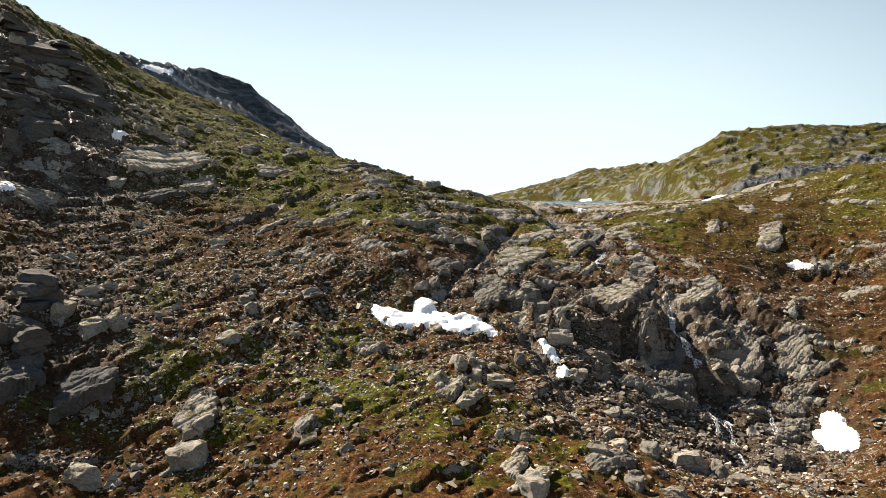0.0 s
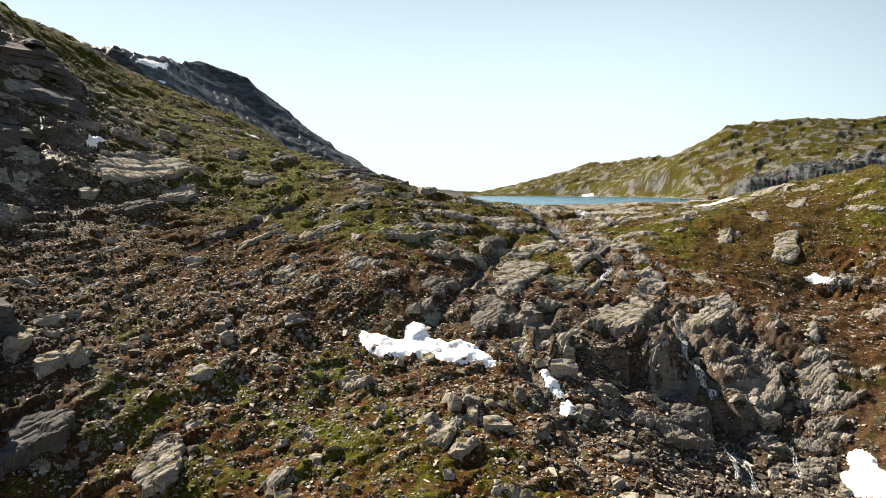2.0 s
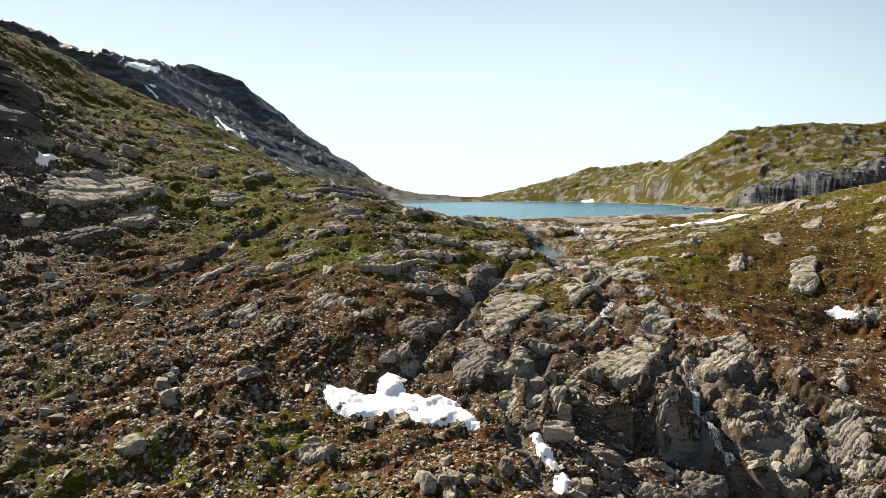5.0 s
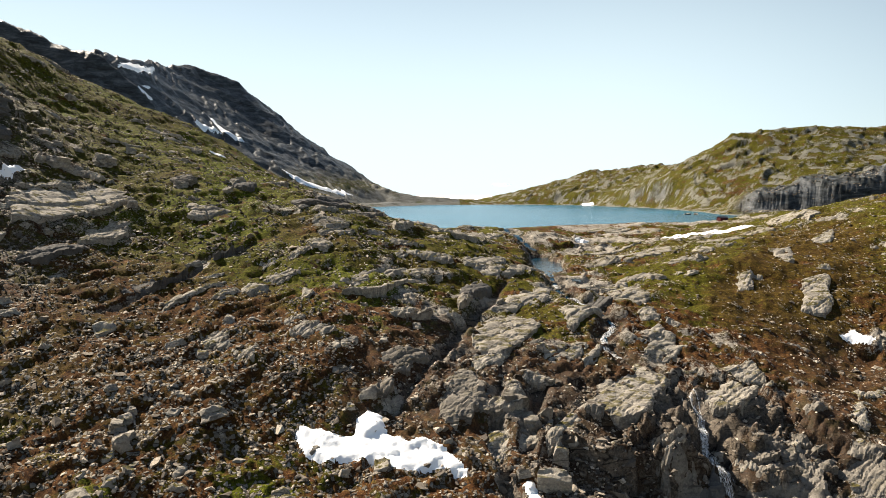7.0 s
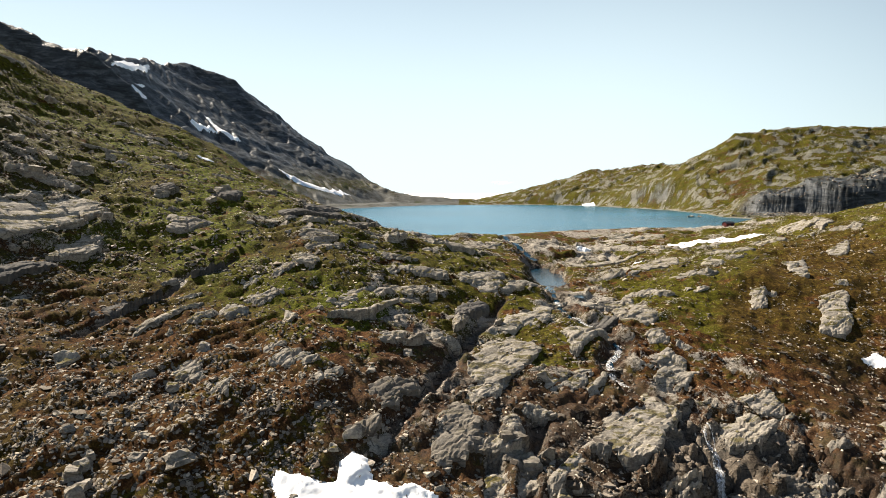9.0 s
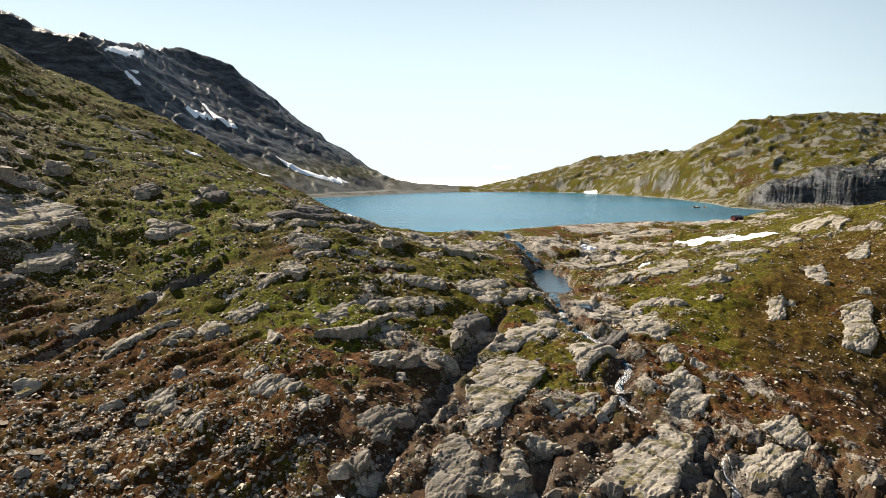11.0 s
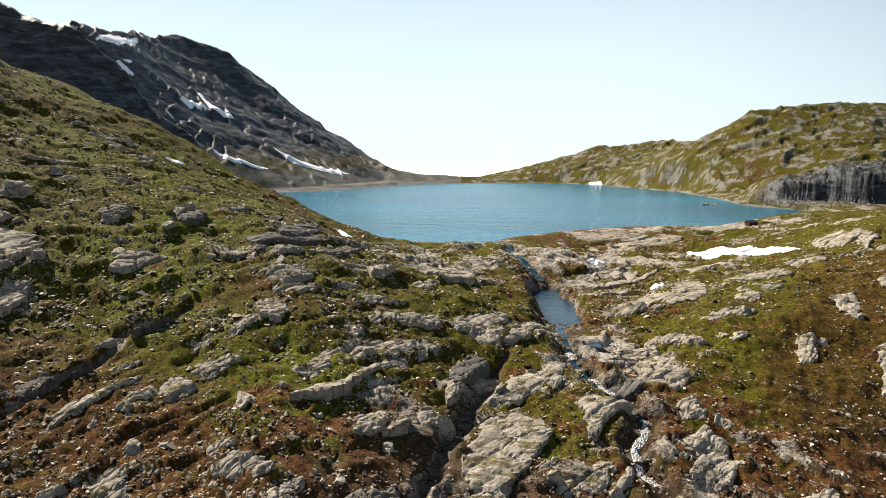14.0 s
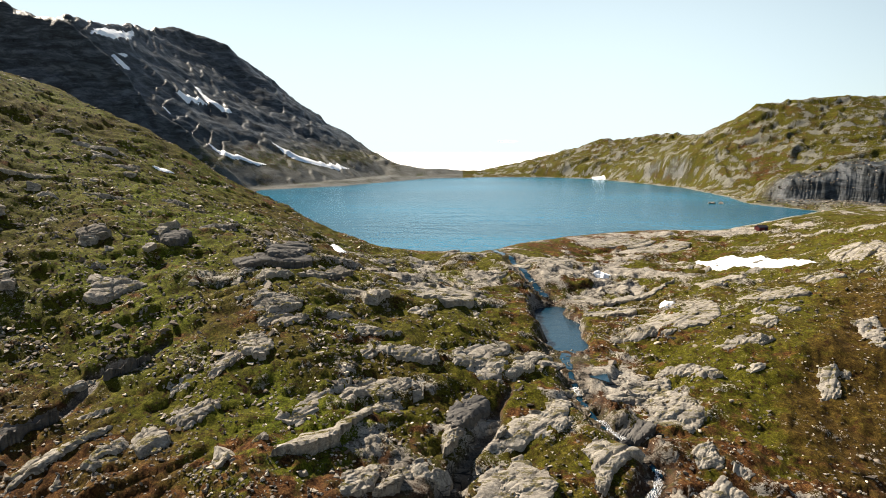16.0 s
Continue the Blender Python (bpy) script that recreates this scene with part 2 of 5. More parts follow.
GROUND, HAZE_WHITE, WISP = make_ground(), make_cloud("white_haze", 1.0), make_cloud("thin_cloud", 0.2)
ROCK = make_rock("gneiss", None, 0.0, 0.92)
ROCK_BARE = make_rock("bare_gneiss", None, 0.0, 0.75)
# blue-black tint puts the shade of cliff and ledge fronts into the rock
ROCK_DARK = make_rock("shaded_wet_gneiss", (0.043, 0.043, 0.046), 0.75)
# damp rock by the water; on other ledges the tint paints their shade
ROCK_WET_SHADE = make_rock("damp_shaded_gneiss", (0.05, 0.043, 0.038), 0.45, 0.25)
LAKE = make_water("lake_water", (0.003, 0.083, 0.14), 0.35, 0.5, 0.22)
STREAM = make_water("stream_water", (0.006, 0.03, 0.052), 0.05, 3.0)
SNOW, FOAM = make_snow(), make_foam()

# ---- land shape ----
TREND = (-9.43, -2.08, 10.73)
# knolls and hollows of the near slope: x, y, radius, height
KNOLLS = [(10, 260, 60, -17.1), (-130, 140, 60, 36.2), (100, 270, 60, -13.1), (140, 170, 60, 18.9), (-130, 200, 60, 35.4), (-20, 160, 60, 11.8), (10, 180, 28, -6.8), (40, 80, 20, -7.3), (-90, 180, 20, -8.1), (-30, 60, 20, -5.4), (-110, 80, 40, 20.4), (-70, 230, 20, 6.6), (60, 150, 20, 2.6), (-60, 260, 20, -10.6), (40, 180, 14, -5.0), (70, 120, 14, -3.8), (-10, 200, 20, -4.2), (30, 150, 14, -3.4), (-60, 110, 20, -3.2), (-100, 240, 14, 5.1), (-130, 190, 14, -12.0), (-60, 150, 14, -2.3), (-40, 130, 14, -2.6), (10, 130, 14, -1.8)]
KNOLLS += [(69, 212, 28, -3.5), (16, 85, 28, -1.5), (52, 86, 12, -2.5), (-85, 199, 45, -2.1), (13, 176, 28, 1.7), (-8, 109, 12, 3.1), (-9, 87, 12, -1.7), (18, 204, 18, 1.4), (-37, 151, 12, -1.2), (54, 189, 28, -0.9), (-64, 170, 12, -1.1), (-26, 216, 12, -1.1), (1, 74, 12, 0.8), (-3, 98, 12, -1.3), (18, 97, 12, 1.1), (16, 85, 12, -0.8), (94, 179, 28, -0.7), (48, 112, 12, 0.4), (52, 86, 28, -0.6), (-13, 137, 12, 0.4), (-23, 121, 12, -0.5), (14, 122, 12, -0.4)]
# crests of the mountains round the lake: x, y, height, foot width
FAR_LEFT = [(-240, 490, 112, 120), (-234, 530, 112, 140), (-244, 600, 122.5, 190), (-239, 660, 131, 200), (-201, 680, 119.5, 170), (-176, 720, 96, 150),
            (-162, 730, 78, 120), (-148, 715, 64, 110), (-122, 700, 50, 95), (-97, 680, 36, 80), (-80, 670, 23, 60), (-41, 650, 11, 45), (-10, 650, 7, 40), (43, 680, 4, 40)]
LEFT_SPUR = [(-420, 350, 150, 200), (-290, 440, 122, 120), (-259, 450, 115, 100), (-238, 450, 105, 90), (-222, 450, 102, 85), (-207, 452, 91, 75),
             (-195, 452, 80, 65), (-170, 452, 49, 50), (-151, 452, 36, 40), (-137, 450, 19, 30)]
FAR_RIGHT = [(65, 690, 10, 60), (92, 690, 16, 70), (125, 690, 25, 80), (149, 680, 32, 100), (178, 670, 34.5, 120), (206, 660, 37.5, 120),
             (215, 600, 36, 110), (212, 540, 42, 90), (228, 530, 56, 110), (250, 530, 59, 130), (277, 530, 61, 150), (400, 540, 66, 170)]
RIGHT_CLIFF = [(157, 404, 6, 9), (168, 386, 10, 11), (185, 374, 13, 14), (205, 364, 19, 18), (240, 356, 24, 24), (300, 340, 32, 40), (460, 320, 45, 90)]
SHORE = [(-8, 229), (3, 224), (16, 223), (24, 233), (35, 246), (53, 258), (74, 268), (96, 268), (112, 281), (140, 308), (165, 332),
         (151, 365), (159, 410), (163, 487), (148, 540), (129, 607), (91, 637), (40, 637), (-9, 616), (-35, 570), (-68, 504),
         (-109, 468), (-115, 425), (-80, 330), (-45, 270), (-22, 240)]


def smooth(v, lo, hi):
    t = np.clip((v - lo) / (hi - lo), 0, 1)
    return t * t * (3 - 2 * t)


COSINE, SINE = np.cos(np.arange(65536) * (2 * np.pi / 65536)), np.sin(np.arange(65536) * (2 * np.pi / 65536))


def perlin(x, y, seed=0):
    """Gradient noise in the plan, about -0.7 to 0.7."""
    xi, yi = np.floor(x).astype(np.int64), np.floor(y).astype(np.int64)
    fx, fy = x - xi, y - yi
    u, v = fx * fx * fx * (fx * (fx * 6 - 15) + 10), fy * fy * fy * (fy * (fy * 6 - 15) + 10)

    def corner(i, j):
        h = ((xi + i) * 374761393 + (yi + j) * 668265263 + seed * 974634777) & 0xFFFFFFFF
        h = ((h ^ (h >> 13)) * 1274126177) & 0xFFFFFFFF
        a = (h ^ (h >> 16)) & 0xFFFF
        return COSINE[a] * (fx - i) + SINE[a] * (fy - j)

    low = corner(0, 0) * (1 - u) + corner(1, 0) * u
    return low * (1 - v) + (corner(0, 1) * (1 - u) + corner(1, 1) * u) * v


def fbm(x, y, size, octaves, seed=0, gain=0.5, where=None):
    """Noise in octaves; with where, worked out only where that weight counts."""
    if where is not None:
        some, whole = where > 1e-4, np.zeros(np.shape(x))
        if some.any():
            whole[some] = fbm(x[some], y[some], size, octaves, seed, gain)
        return whole
    out, amp, f = 0.0, 1.0, 1.0 / size
    for o in range(octaves):
        out, amp, f = out + amp * perlin(x * f + 13.7 * o, y * f - 7.1 * o, seed + o), amp * gain, f * 2.03
    return out


def ridge(x, y, crest, power, beds=0.0):
    """A mountain whose crest runs along a line and falls off to its foot on either side."""
    best = np.full(np.shape(x), -50.0)
    for (ax, ay, az, aw), (bx, by, bz, bw) in zip(crest, crest[1:]):
        dx, dy = bx - ax, by - ay
        t = np.clip(((x - ax) * dx + (y - ay) * dy) / (dx * dx + dy * dy), 0, 1)
        d = np.sqrt((x - ax - t * dx) ** 2 + (y - ay - t * dy) ** 2 + 36) - 6
        z, w = az + t * (bz - az), aw + t * (bw - aw)
        best = np.maximum(best, z - (z + 6) * np.minimum(d / w, 8.0) ** power)
    if beds:
        q = best / beds + 1.2 * fbm(x, y, 16, 3, 241)
        best = best + 0.75 * beds * (smooth(q - np.floor(q), 0.0, 0.55) - (q - np.floor(q)))
    return best


def lake_distance(x, y):
    """Metres to the lake's shore; minus inside."""
    d, inside = np.full(np.shape(x), 1e9), np.zeros(np.shape(x), bool)
    for (ax, ay), (bx, by) in zip(SHORE, SHORE[1:] + SHORE[:1]):
        dx, dy = bx - ax, by - ay
        t = np.clip(((x - ax) * dx + (y - ay) * dy) / (dx * dx + dy * dy), 0, 1)
        d = np.minimum(d, np.hypot(x - ax - t * dx, y - ay - t * dy))
        hit = ((ay > y) != (by > y)) & (x < (bx - ax) * (y - ay) / (by - ay + 1e-9) + ax)
        inside ^= hit
    return np.where(inside, -d, d)


def landform(x, y):
    """The large shape of the land, with no detail."""
    xc, yc = np.clip(x, -135, 150), np.clip(y, -30, 290)
    near = TREND[0] + TREND[1] * (xc - 10) / 50 + TREND[2] * (yc - 130) / 50
    for kx, ky, r, h in KNOLLS:
        near = near + h * np.exp(-((xc - kx) ** 2 + (yc - ky) ** 2) / (r * r))
    far = np.maximum(np.maximum(ridge(x, y, FAR_LEFT, 0.8), ridge(x, y, LEFT_SPUR, 0.75)),
                     np.maximum(ridge(x, y, FAR_RIGHT, 0.85), ridge(x + 3.5 * fbm(x, y, 30, 5, 231), y + 3.5 * fbm(x, y, 26, 5, 233), RIGHT_CLIFF, 6.0, 4.2)))
    plain = 2.5 - 60 * smooth(y, 648, 705)
    far = np.maximum(far, plain)
    w = smooth(y + 0.25 * np.abs(x - 10), 262, 330)
    return near * (1 - w) + far * w


def on_shore(z, x, y):
    d = lake_distance(x, y) + 2.5 * fbm(x, y, 16, 4, 71)
    bank = 0.12 + 0.08 * np.maximum(d, 0)
    z = bank + (z - bank) * smooth(d, 1, 17)
    return np.where(d < 0, np.maximum(-4, 0.12 + d * 0.35), z)


# the stream from the lake's outlet over the bench to the fall, and two dry gullies: x, y, half width, depth
BROOK = [(19.5, 224, 1.4, 0.5), (21.5, 216, 1.2, 0.7), (24.5, 196, 1.2, 0.8), (27.5, 183, 1.6, 0.8), (27, 170, 3.6, 1.0), (25.5, 152, 2.6, 1.0), (25, 143, 1.2, 0.9),
         (25.2, 138.2, 1.2, 1.0), (26.6, 131.5, 1.0, 1.2), (29.8, 127.6, 1.0, 1.4), (31.4, 124.4, 1.0, 1.4), (28.9, 120, 1.1, 1.2), (28.4, 117, 0.9, 1.0), (30, 114.5, 0.9, 0.9), (34, 111.5, 0.8, 0.8), (37, 107, 0.9, 0.9),
         (37.4, 101, 1.1, 1.2), (37.3, 95, 1.4, 1.2), (38, 90, 1.6, 1.2), (39, 84, 1.2, 0.8), (36, 76, 1.0, 0.6)]
GULLIES = [[(16, 137, 0.8, 0.8), (12.5, 129.6, 0.9, 1.2), (8.5, 119, 1.0, 1.4), (4.5, 108, 1.1, 1.4), (0, 100.5, 1.2, 1.0), (-4.5, 97, 1.2, 0.5)],
           [(13, 108, 0.6, 0.4), (11.6, 101, 0.8, 1.2), (11.0, 95, 0.8, 1.2), (13, 88, 1.0, 0.7), (16, 80, 1.0, 0.5), (16, 72, 0.8, 0.3)],
           [(-40.5, 111.5, 0.5, 0.8), (-38.2, 115.0, 0.7, 1.6), (-35.2, 118.8, 0.7, 1.6), (-33.2, 123.4, 0.6, 1.0), (-31.8, 126.2, 0.4, 0.4)],
           [(-33, 128.4, 0.5, 0.6), (-31.2, 129.2, 0.6, 1.3), (-28.9, 130.9, 0.6, 1.2), (-27.1, 134.2, 0.5, 0.6)],
           [(14.6, 94, 0.8, 1.0), (15.5, 100, 0.8, 1.8), (17, 105.1, 0.7, 1.0)]]
# cover of the ground: x, y, radius, weight
GREEN = [(-28, 76, 16, 0.35), (-42, 101, 12, 0.45), (2, 70, 14, 0.35), (-12, 92, 13, 0.3), (58, 92, 14, 0.4),
         (-62, 178, 48, 1.0), (-28, 150, 24, 0.9), (-14, 130, 15, 0.7), (58, 143, 17, 1.1), (17, 124, 8, 1.0), (4, 152, 22, 0.6),
         (20, 214, 22, 0.6), (125, 245, 45, 0.9), (72, 190, 34, 0.8), (95, 160, 26, 0.8), (-8, 76, 9, 0.35), (12, 64, 9, 0.3), (-34, 76, 4, 0.7), (-38, 92, 4, 0.6), (-24, 69, 3, 0.9), (-105, 235, 40, 1.0), (-20, 190, 26, 0.6)]
RUST = [(-42, 122, 16, 0.5), (-30, 108, 14, 0.5), (-10, 104, 16, 0.5), (68, 126, 14, 0.6), (58, 140, 14, 0.15), (60, 132, 10, 0.5), (67, 142, 12, 0.4), (77, 165, 20, 0.35), (92, 190, 28, 0.25), (100, 160, 24, 0.3), (-55, 160, 16, 0.4), (-20, 165, 16, 0.35), (40, 128, 9, 0.4), (-45, 98, 24, 0.6), (-20, 95, 14, 0.4), (62, 128, 14, 0.5), (74, 142, 15, 0.55), (84, 162, 16, 0.45), (66, 112, 15, 0.9), (74, 99, 14, 0.9), (-64, 146, 4, 1.0), (-5, 66, 10, 0.7), (-38, 100, 6, 0.7), (60, 126, 9, 0.6), (-28, 112, 10, 0.5)]
GRAVEL = [(-57, 106, 24, 0.55), (-42, 88, 24, 0.45), (-64, 126, 15, 0.9), (28, 84, 18, 0.9), (18, 94, 10, 0.8), (-20, 86, 22, 0.6), (42, 80, 13, 0.8),
          (34, 160, 8, 0.8), (46, 178, 15, 0.6), (-15, 100, 16, 0.5), (70, 130, 12, 0.5), (-70, 160, 9, 0.7), (5, 85, 14, 0.5)]
# wet ground by falls and brook; on both cliffs, shade painted as colour
WET_SHADE = [(169, 365, 11, 1.0), (182, 357, 13, 1.1), (198, 348, 14, 1.1), (215, 341, 16, 1.1), (237, 333, 22, 1.1), (45, 95, 13, 0.7), (52, 101, 11, 0.4), (20, 105, 9, 0.5), (6, 104, 8, 0.4), (65, 119, 9, 0.45), (-82, 128, 19, 1.0), (-92, 152, 17, 0.9), (-68, 113, 14, 0.8), (37, 96, 12, 1.0), (31, 87, 10, 0.9), (21, 97, 8, 0.9), (44, 84, 8, 0.7), (-50, 77, 12, 0.9), (24, 106, 6, 0.5), (10, 112, 6, 0.5), (4, 118, 5, 0.5), (40, 88, 6, 0.7), (0, 102, 8, 0.4)]
# outcrops of bedrock: x, y, radius, weight
BEDROCK = [(16, 190, 12, 0.7), (-6, 165, 9, 0.5), (44, 205, 14, 0.7), (62, 232, 16, 0.6), (0, 195, 10, 0.5), (33, 111, 10, 1.0), (44, 109, 8, 1.0), (40, 97, 9, 0.8), (30, 136, 8, 0.9), (36, 146, 9, 0.8), (14, 128, 6, 0.9), (10, 104, 7, 0.8),
           (2, 122, 6, 0.7), (-4, 132, 7, 0.7), (8, 170, 10, 0.7), (38, 190, 14, 0.8), (55, 172, 10, 0.6), (-82, 130, 22, 0.9), (-92, 155, 16, 0.8),
           (30, 212, 14, 0.7), (115, 240, 25, 0.5), (52, 250, 18, 0.8), (66, 205, 14, 0.5), (72, 122, 8, 0.5), (78, 128, 8, 0.6), (2, 178, 9, 0.6), (-70, 108, 10, 0.7), (48, 96, 6, 0.6), (86, 262, 18, 0.8), (112, 272, 20, 0.7)]


def along(x, y, line):
    """Distance to a line in the plan, and its width and depth there."""
    best, width, depth = np.full(np.shape(x), 1e9), np.zeros(np.shape(x)), np.zeros(np.shape(x))
    for (ax, ay, aw, ad), (bx, by, bw, bd) in zip(line, line[1:]):
        dx, dy = bx - ax, by - ay
        t = np.clip(((x - ax) * dx + (y - ay) * dy) / (dx * dx + dy * dy), 0, 1)
        d = np.hypot(x - ax - t * dx, y - ay - t * dy)
        m = d < best
        best = np.where(m, d, best)
        width, depth = np.where(m, aw + t * (bw - aw), width), np.where(m, ad + t * (bd - ad), depth)
    return best, width, depth


def patches(x, y, some):
    out = np.zeros(np.shape(x))
    for px, py, r, w in some:
        out = out + w * np.exp(-((x - px) ** 2 + (y - py) ** 2) / (r * r))
    return out


def land(x, y, cover=False):
    """Height of the ground; with cover, also its layers (rock, green, rust, gravel, wet with painted shade, lush)."""
    big = landform(x, y)
    far = smooth(y + 0.25 * np.abs(x - 10), 268, 335)
    near = 1 - far
    mount = far * smooth(big, 6, 40)
    bed = patches(x, y, BEDROCK)
    rub = patches(x, y, GRAVEL)
    z = big + near * (1.1 * fbm(x, y, 17, 3, 5, where=near) + 0.85 * fbm(x, y, 6.5, 4, 9, where=near)) + far * (1.5 * fbm(x, y, 40, 5, 5, 0.5, far))
    left = 1 - smooth(x, -40, 40)
    z = z + mount * left * 1.1 * fbm(x, y, 16, 5, 17, 0.62, mount)
    z = z + mount * (1.4 * fbm(x, y, 45, 6, 15, 0.5, mount) - (0.8 + 1.0 * left) * np.abs(fbm(x, y, 26, 4, 19, where=mount)) + 0.3)
    z = z + near * (0.3 * fbm(x, y, 2.8, 3, 12, where=near) + 0.36 * (0.25 - np.abs(fbm(x, y, 3.6, 3, 14, where=near))) * smooth(fbm(x, y, 20, 2, 16, where=near), -0.3, 0.15))
    # ledges: beds that rise gently and break off towards the valley
    rock = np.zeros(np.shape(x))
    steep = patches(x, y, [(36, 97, 12, 2.1), (24, 99, 9, 1.0), (12, 78, 7, 0.8), (-44, 72, 9, 1.4), (-80, 125, 18, 1.2), (-90, 150, 16, 0.9)])
    turf = smooth(-x, 22, 48) * smooth(y, 138, 165) + patches(x, y, [(60, 144, 14, 0.9), (70, 160, 14, 0.6), (-36, 104, 24, 1.1), (-15, 88, 16, 0.8)])
    turned = 0.62 * x - 7.0 * np.logaddexp(0, (x - 16) / 8)
    for n, (period, amp) in enumerate(((13.0, 0.8), (5.6, 0.8), (2.7, 0.62))):
        grow = 1 + 3.5 * far
        wave = fbm(x, y, period * 4.0, 3, 21 + n, where=near) * 0.9 + 0.12 * fbm(x, y, period * 0.4, 2, 25 + n, where=near)
        q = (turned - 0.78 * y) / period + wave
        s = q - np.floor(q)
        rise = np.where(s < 0.93, s / 0.93, (1 - s) / 0.07)
        shown = smooth(fbm(x + 40 * n, y, period * 1.5, 3, 31 + n, where=near), -0.06, 0.2)
        here = np.clip(shown * (0.7 + 0.4 * np.minimum(bed, 1.2)), 0, 1.2) * (1 - patches(x, y, [(61, 145, 17, 0.75)]))
        z = z + near * amp * here * (rise - 0.45) * (1 + (2.2, 0.7, 0.2)[n] * steep)
        rock = np.maximum(rock, near * shown * np.clip(1 - 0.4 * turf, 0.3, 1) * smooth(s, 0.5, 0.72) * ((0.5, 0.5, 0.46)[n] + 0.25 * np.minimum(bed, 1)))
    q = (0.25 * x - 0.6 * y + 1.6 * big) / 8.5 + 0.8 * fbm(x, y, 30, 4, 51, where=far)
    s = q - np.floor(q)
    shown = smooth(fbm(x, y, 28, 4, 53, where=far), -0.1, 0.2) * far
    z = z + (1.3 + 0.7 * left) * shown * smooth(z, 1, 6) * (np.where(s < 0.85, s / 0.85, (1 - s) / 0.15) - 0.45)
    rock = np.maximum(rock, (0.22 + 0.58 * (x < 0)) * shown * smooth(s, 0.45, 0.75))
    # the far hill breaks off in short scarps
    hill = far * smooth(x, 20, 60) * smooth(big, 3, 9)
    for n, (period, amp) in enumerate(((26.0, 2.4), (11.0, 1.2))):
        q = (0.45 * x - 0.9 * y) / period + 1.1 * fbm(x, y, period * 2.5, 4, 311 + n, where=hill)
        s = q - np.floor(q)
        shown = smooth(fbm(x + 50 * n, y, period * 2, 3, 315 + n, where=hill), -0.08, 0.2)
        z = z + hill * amp * shown * (np.where(s < 0.88, s / 0.88, (1 - s) / 0.12) - 0.45)
        rock = np.maximum(rock, 0.52 * hill * shown * smooth(s, 0.55, 0.8))
    # cliffs and benches on the mountains
    q = (big + (0.06 + 0.2 * left) * x + 0.05 * y) / 19 + 0.55 * fbm(x, y, 60, 5, 44, where=mount) + 0.08 * fbm(x, y, 9, 3, 45, where=mount)
    s = q - np.floor(q)
    z = z + mount * (1.2 + 1.8 * left) * (smooth(s, 0.0, 0.24) - s - 0.3)
    q2 = (big + (0.06 + 0.2 * left) * x + 0.05 * y) / 6.2 + 0.4 * fbm(x, y, 40, 4, 47, where=mount)
    s2 = q2 - np.floor(q2)
    z = z + mount * (0.9 - 0.3 * left) * (smooth(s2, 0.0, 0.24) - s2 - 0.3)
    rock = np.maximum(rock, mount * (0.35 + 0.65 * left) * np.maximum(1 - smooth(s, 0.3, 0.45), 0.8 * (1 - smooth(s2, 0.3, 0.45))))
    # bare bedrock is split by joints into plates and blocks
    split = near * np.clip(0.85 * bed + 0.3 * steep, 0, 1) * smooth(fbm(x, y, 9, 3, 331, where=near), -0.25, 0.1) * smooth(x, -62, -45)
    for n, (long, wide, high) in enumerate(((4.6, 2.2, 0.42), (1.9, 0.95, 0.2))):
        p = 0.83 * x + 0.56 * y + 1.4 * fbm(x, y, 9, 3, 333 + n, where=near)
        q = 0.83 * y - 0.56 * x + 1.4 * fbm(x, y, 8, 3, 335 + n, where=near)
        i, j = p / long, q / wide
        i = i + 0.5 * (np.floor(j) % 2)
        plate = np.sin(np.floor(i) * 12.99 + np.floor(j) * 78.23 + n) * 43758.55
        plate = plate - np.floor(plate)
        fi, fj = i - np.floor(i), j - np.floor(j)
        gap = np.minimum(np.minimum(fi, 1 - fi) * long, np.minimum(fj, 1 - fj) * wide)
        z = z + split * (1 + 0.9 * np.minimum(steep, 1.5)) * (high * (2 * plate - 1) + high * (0.5 - fj) - 0.8 * high * np.exp(-((gap / 0.16) ** 2)))
    rock = np.maximum(rock, 0.62 * split)
    # rubble
    rough = np.clip(rub + 0.25, 0, 1.2) * near
    z = z + rough * (0.3 * np.abs(fbm(x, y, 2.2, 3, 61, where=near)) + 0.2 * np.abs(fbm(x, y, 0.9, 2, 66, where=near)))
    z = z + 0.08 * near * fbm(x, y, 0.8, 2, 68, where=near)
    wet = patches(x, y, WET_SHADE)
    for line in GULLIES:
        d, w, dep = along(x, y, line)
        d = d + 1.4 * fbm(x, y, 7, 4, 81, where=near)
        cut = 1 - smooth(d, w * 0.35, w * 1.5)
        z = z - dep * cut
        # gully beds and cracks darken as well, their shade painted in with the wet
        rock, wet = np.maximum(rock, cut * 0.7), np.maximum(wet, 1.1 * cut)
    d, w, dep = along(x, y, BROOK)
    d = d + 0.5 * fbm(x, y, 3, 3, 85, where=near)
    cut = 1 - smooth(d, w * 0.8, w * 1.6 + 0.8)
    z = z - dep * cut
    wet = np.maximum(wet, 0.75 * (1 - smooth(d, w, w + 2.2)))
    rub = np.maximum(rub, 0.8 * (1 - smooth(d, w + 0.4, w + 3.5)))
    # the level bench that holds the pool
    reach = np.hypot((x - 26.5 - 0.06 * (y - 160)) / 4.5, (y - 167.5) / 17) + 0.45 * fbm(x, y, 7, 4, 87, where=near)
    z = np.where(reach < 2.3, np.maximum(z, -3.75 - 4.5 * smooth(reach, 1.5, 2.3) - 0.8 * np.maximum(0, 143 - y) + 0.5 * fbm(x, y, 3, 2, 88, where=near)), z)
    z = z + (-4.7 - z) * (1 - smooth(reach, 0.72, 1.1))
    z = on_shore(z, x, y)
    if not cover:
        return z
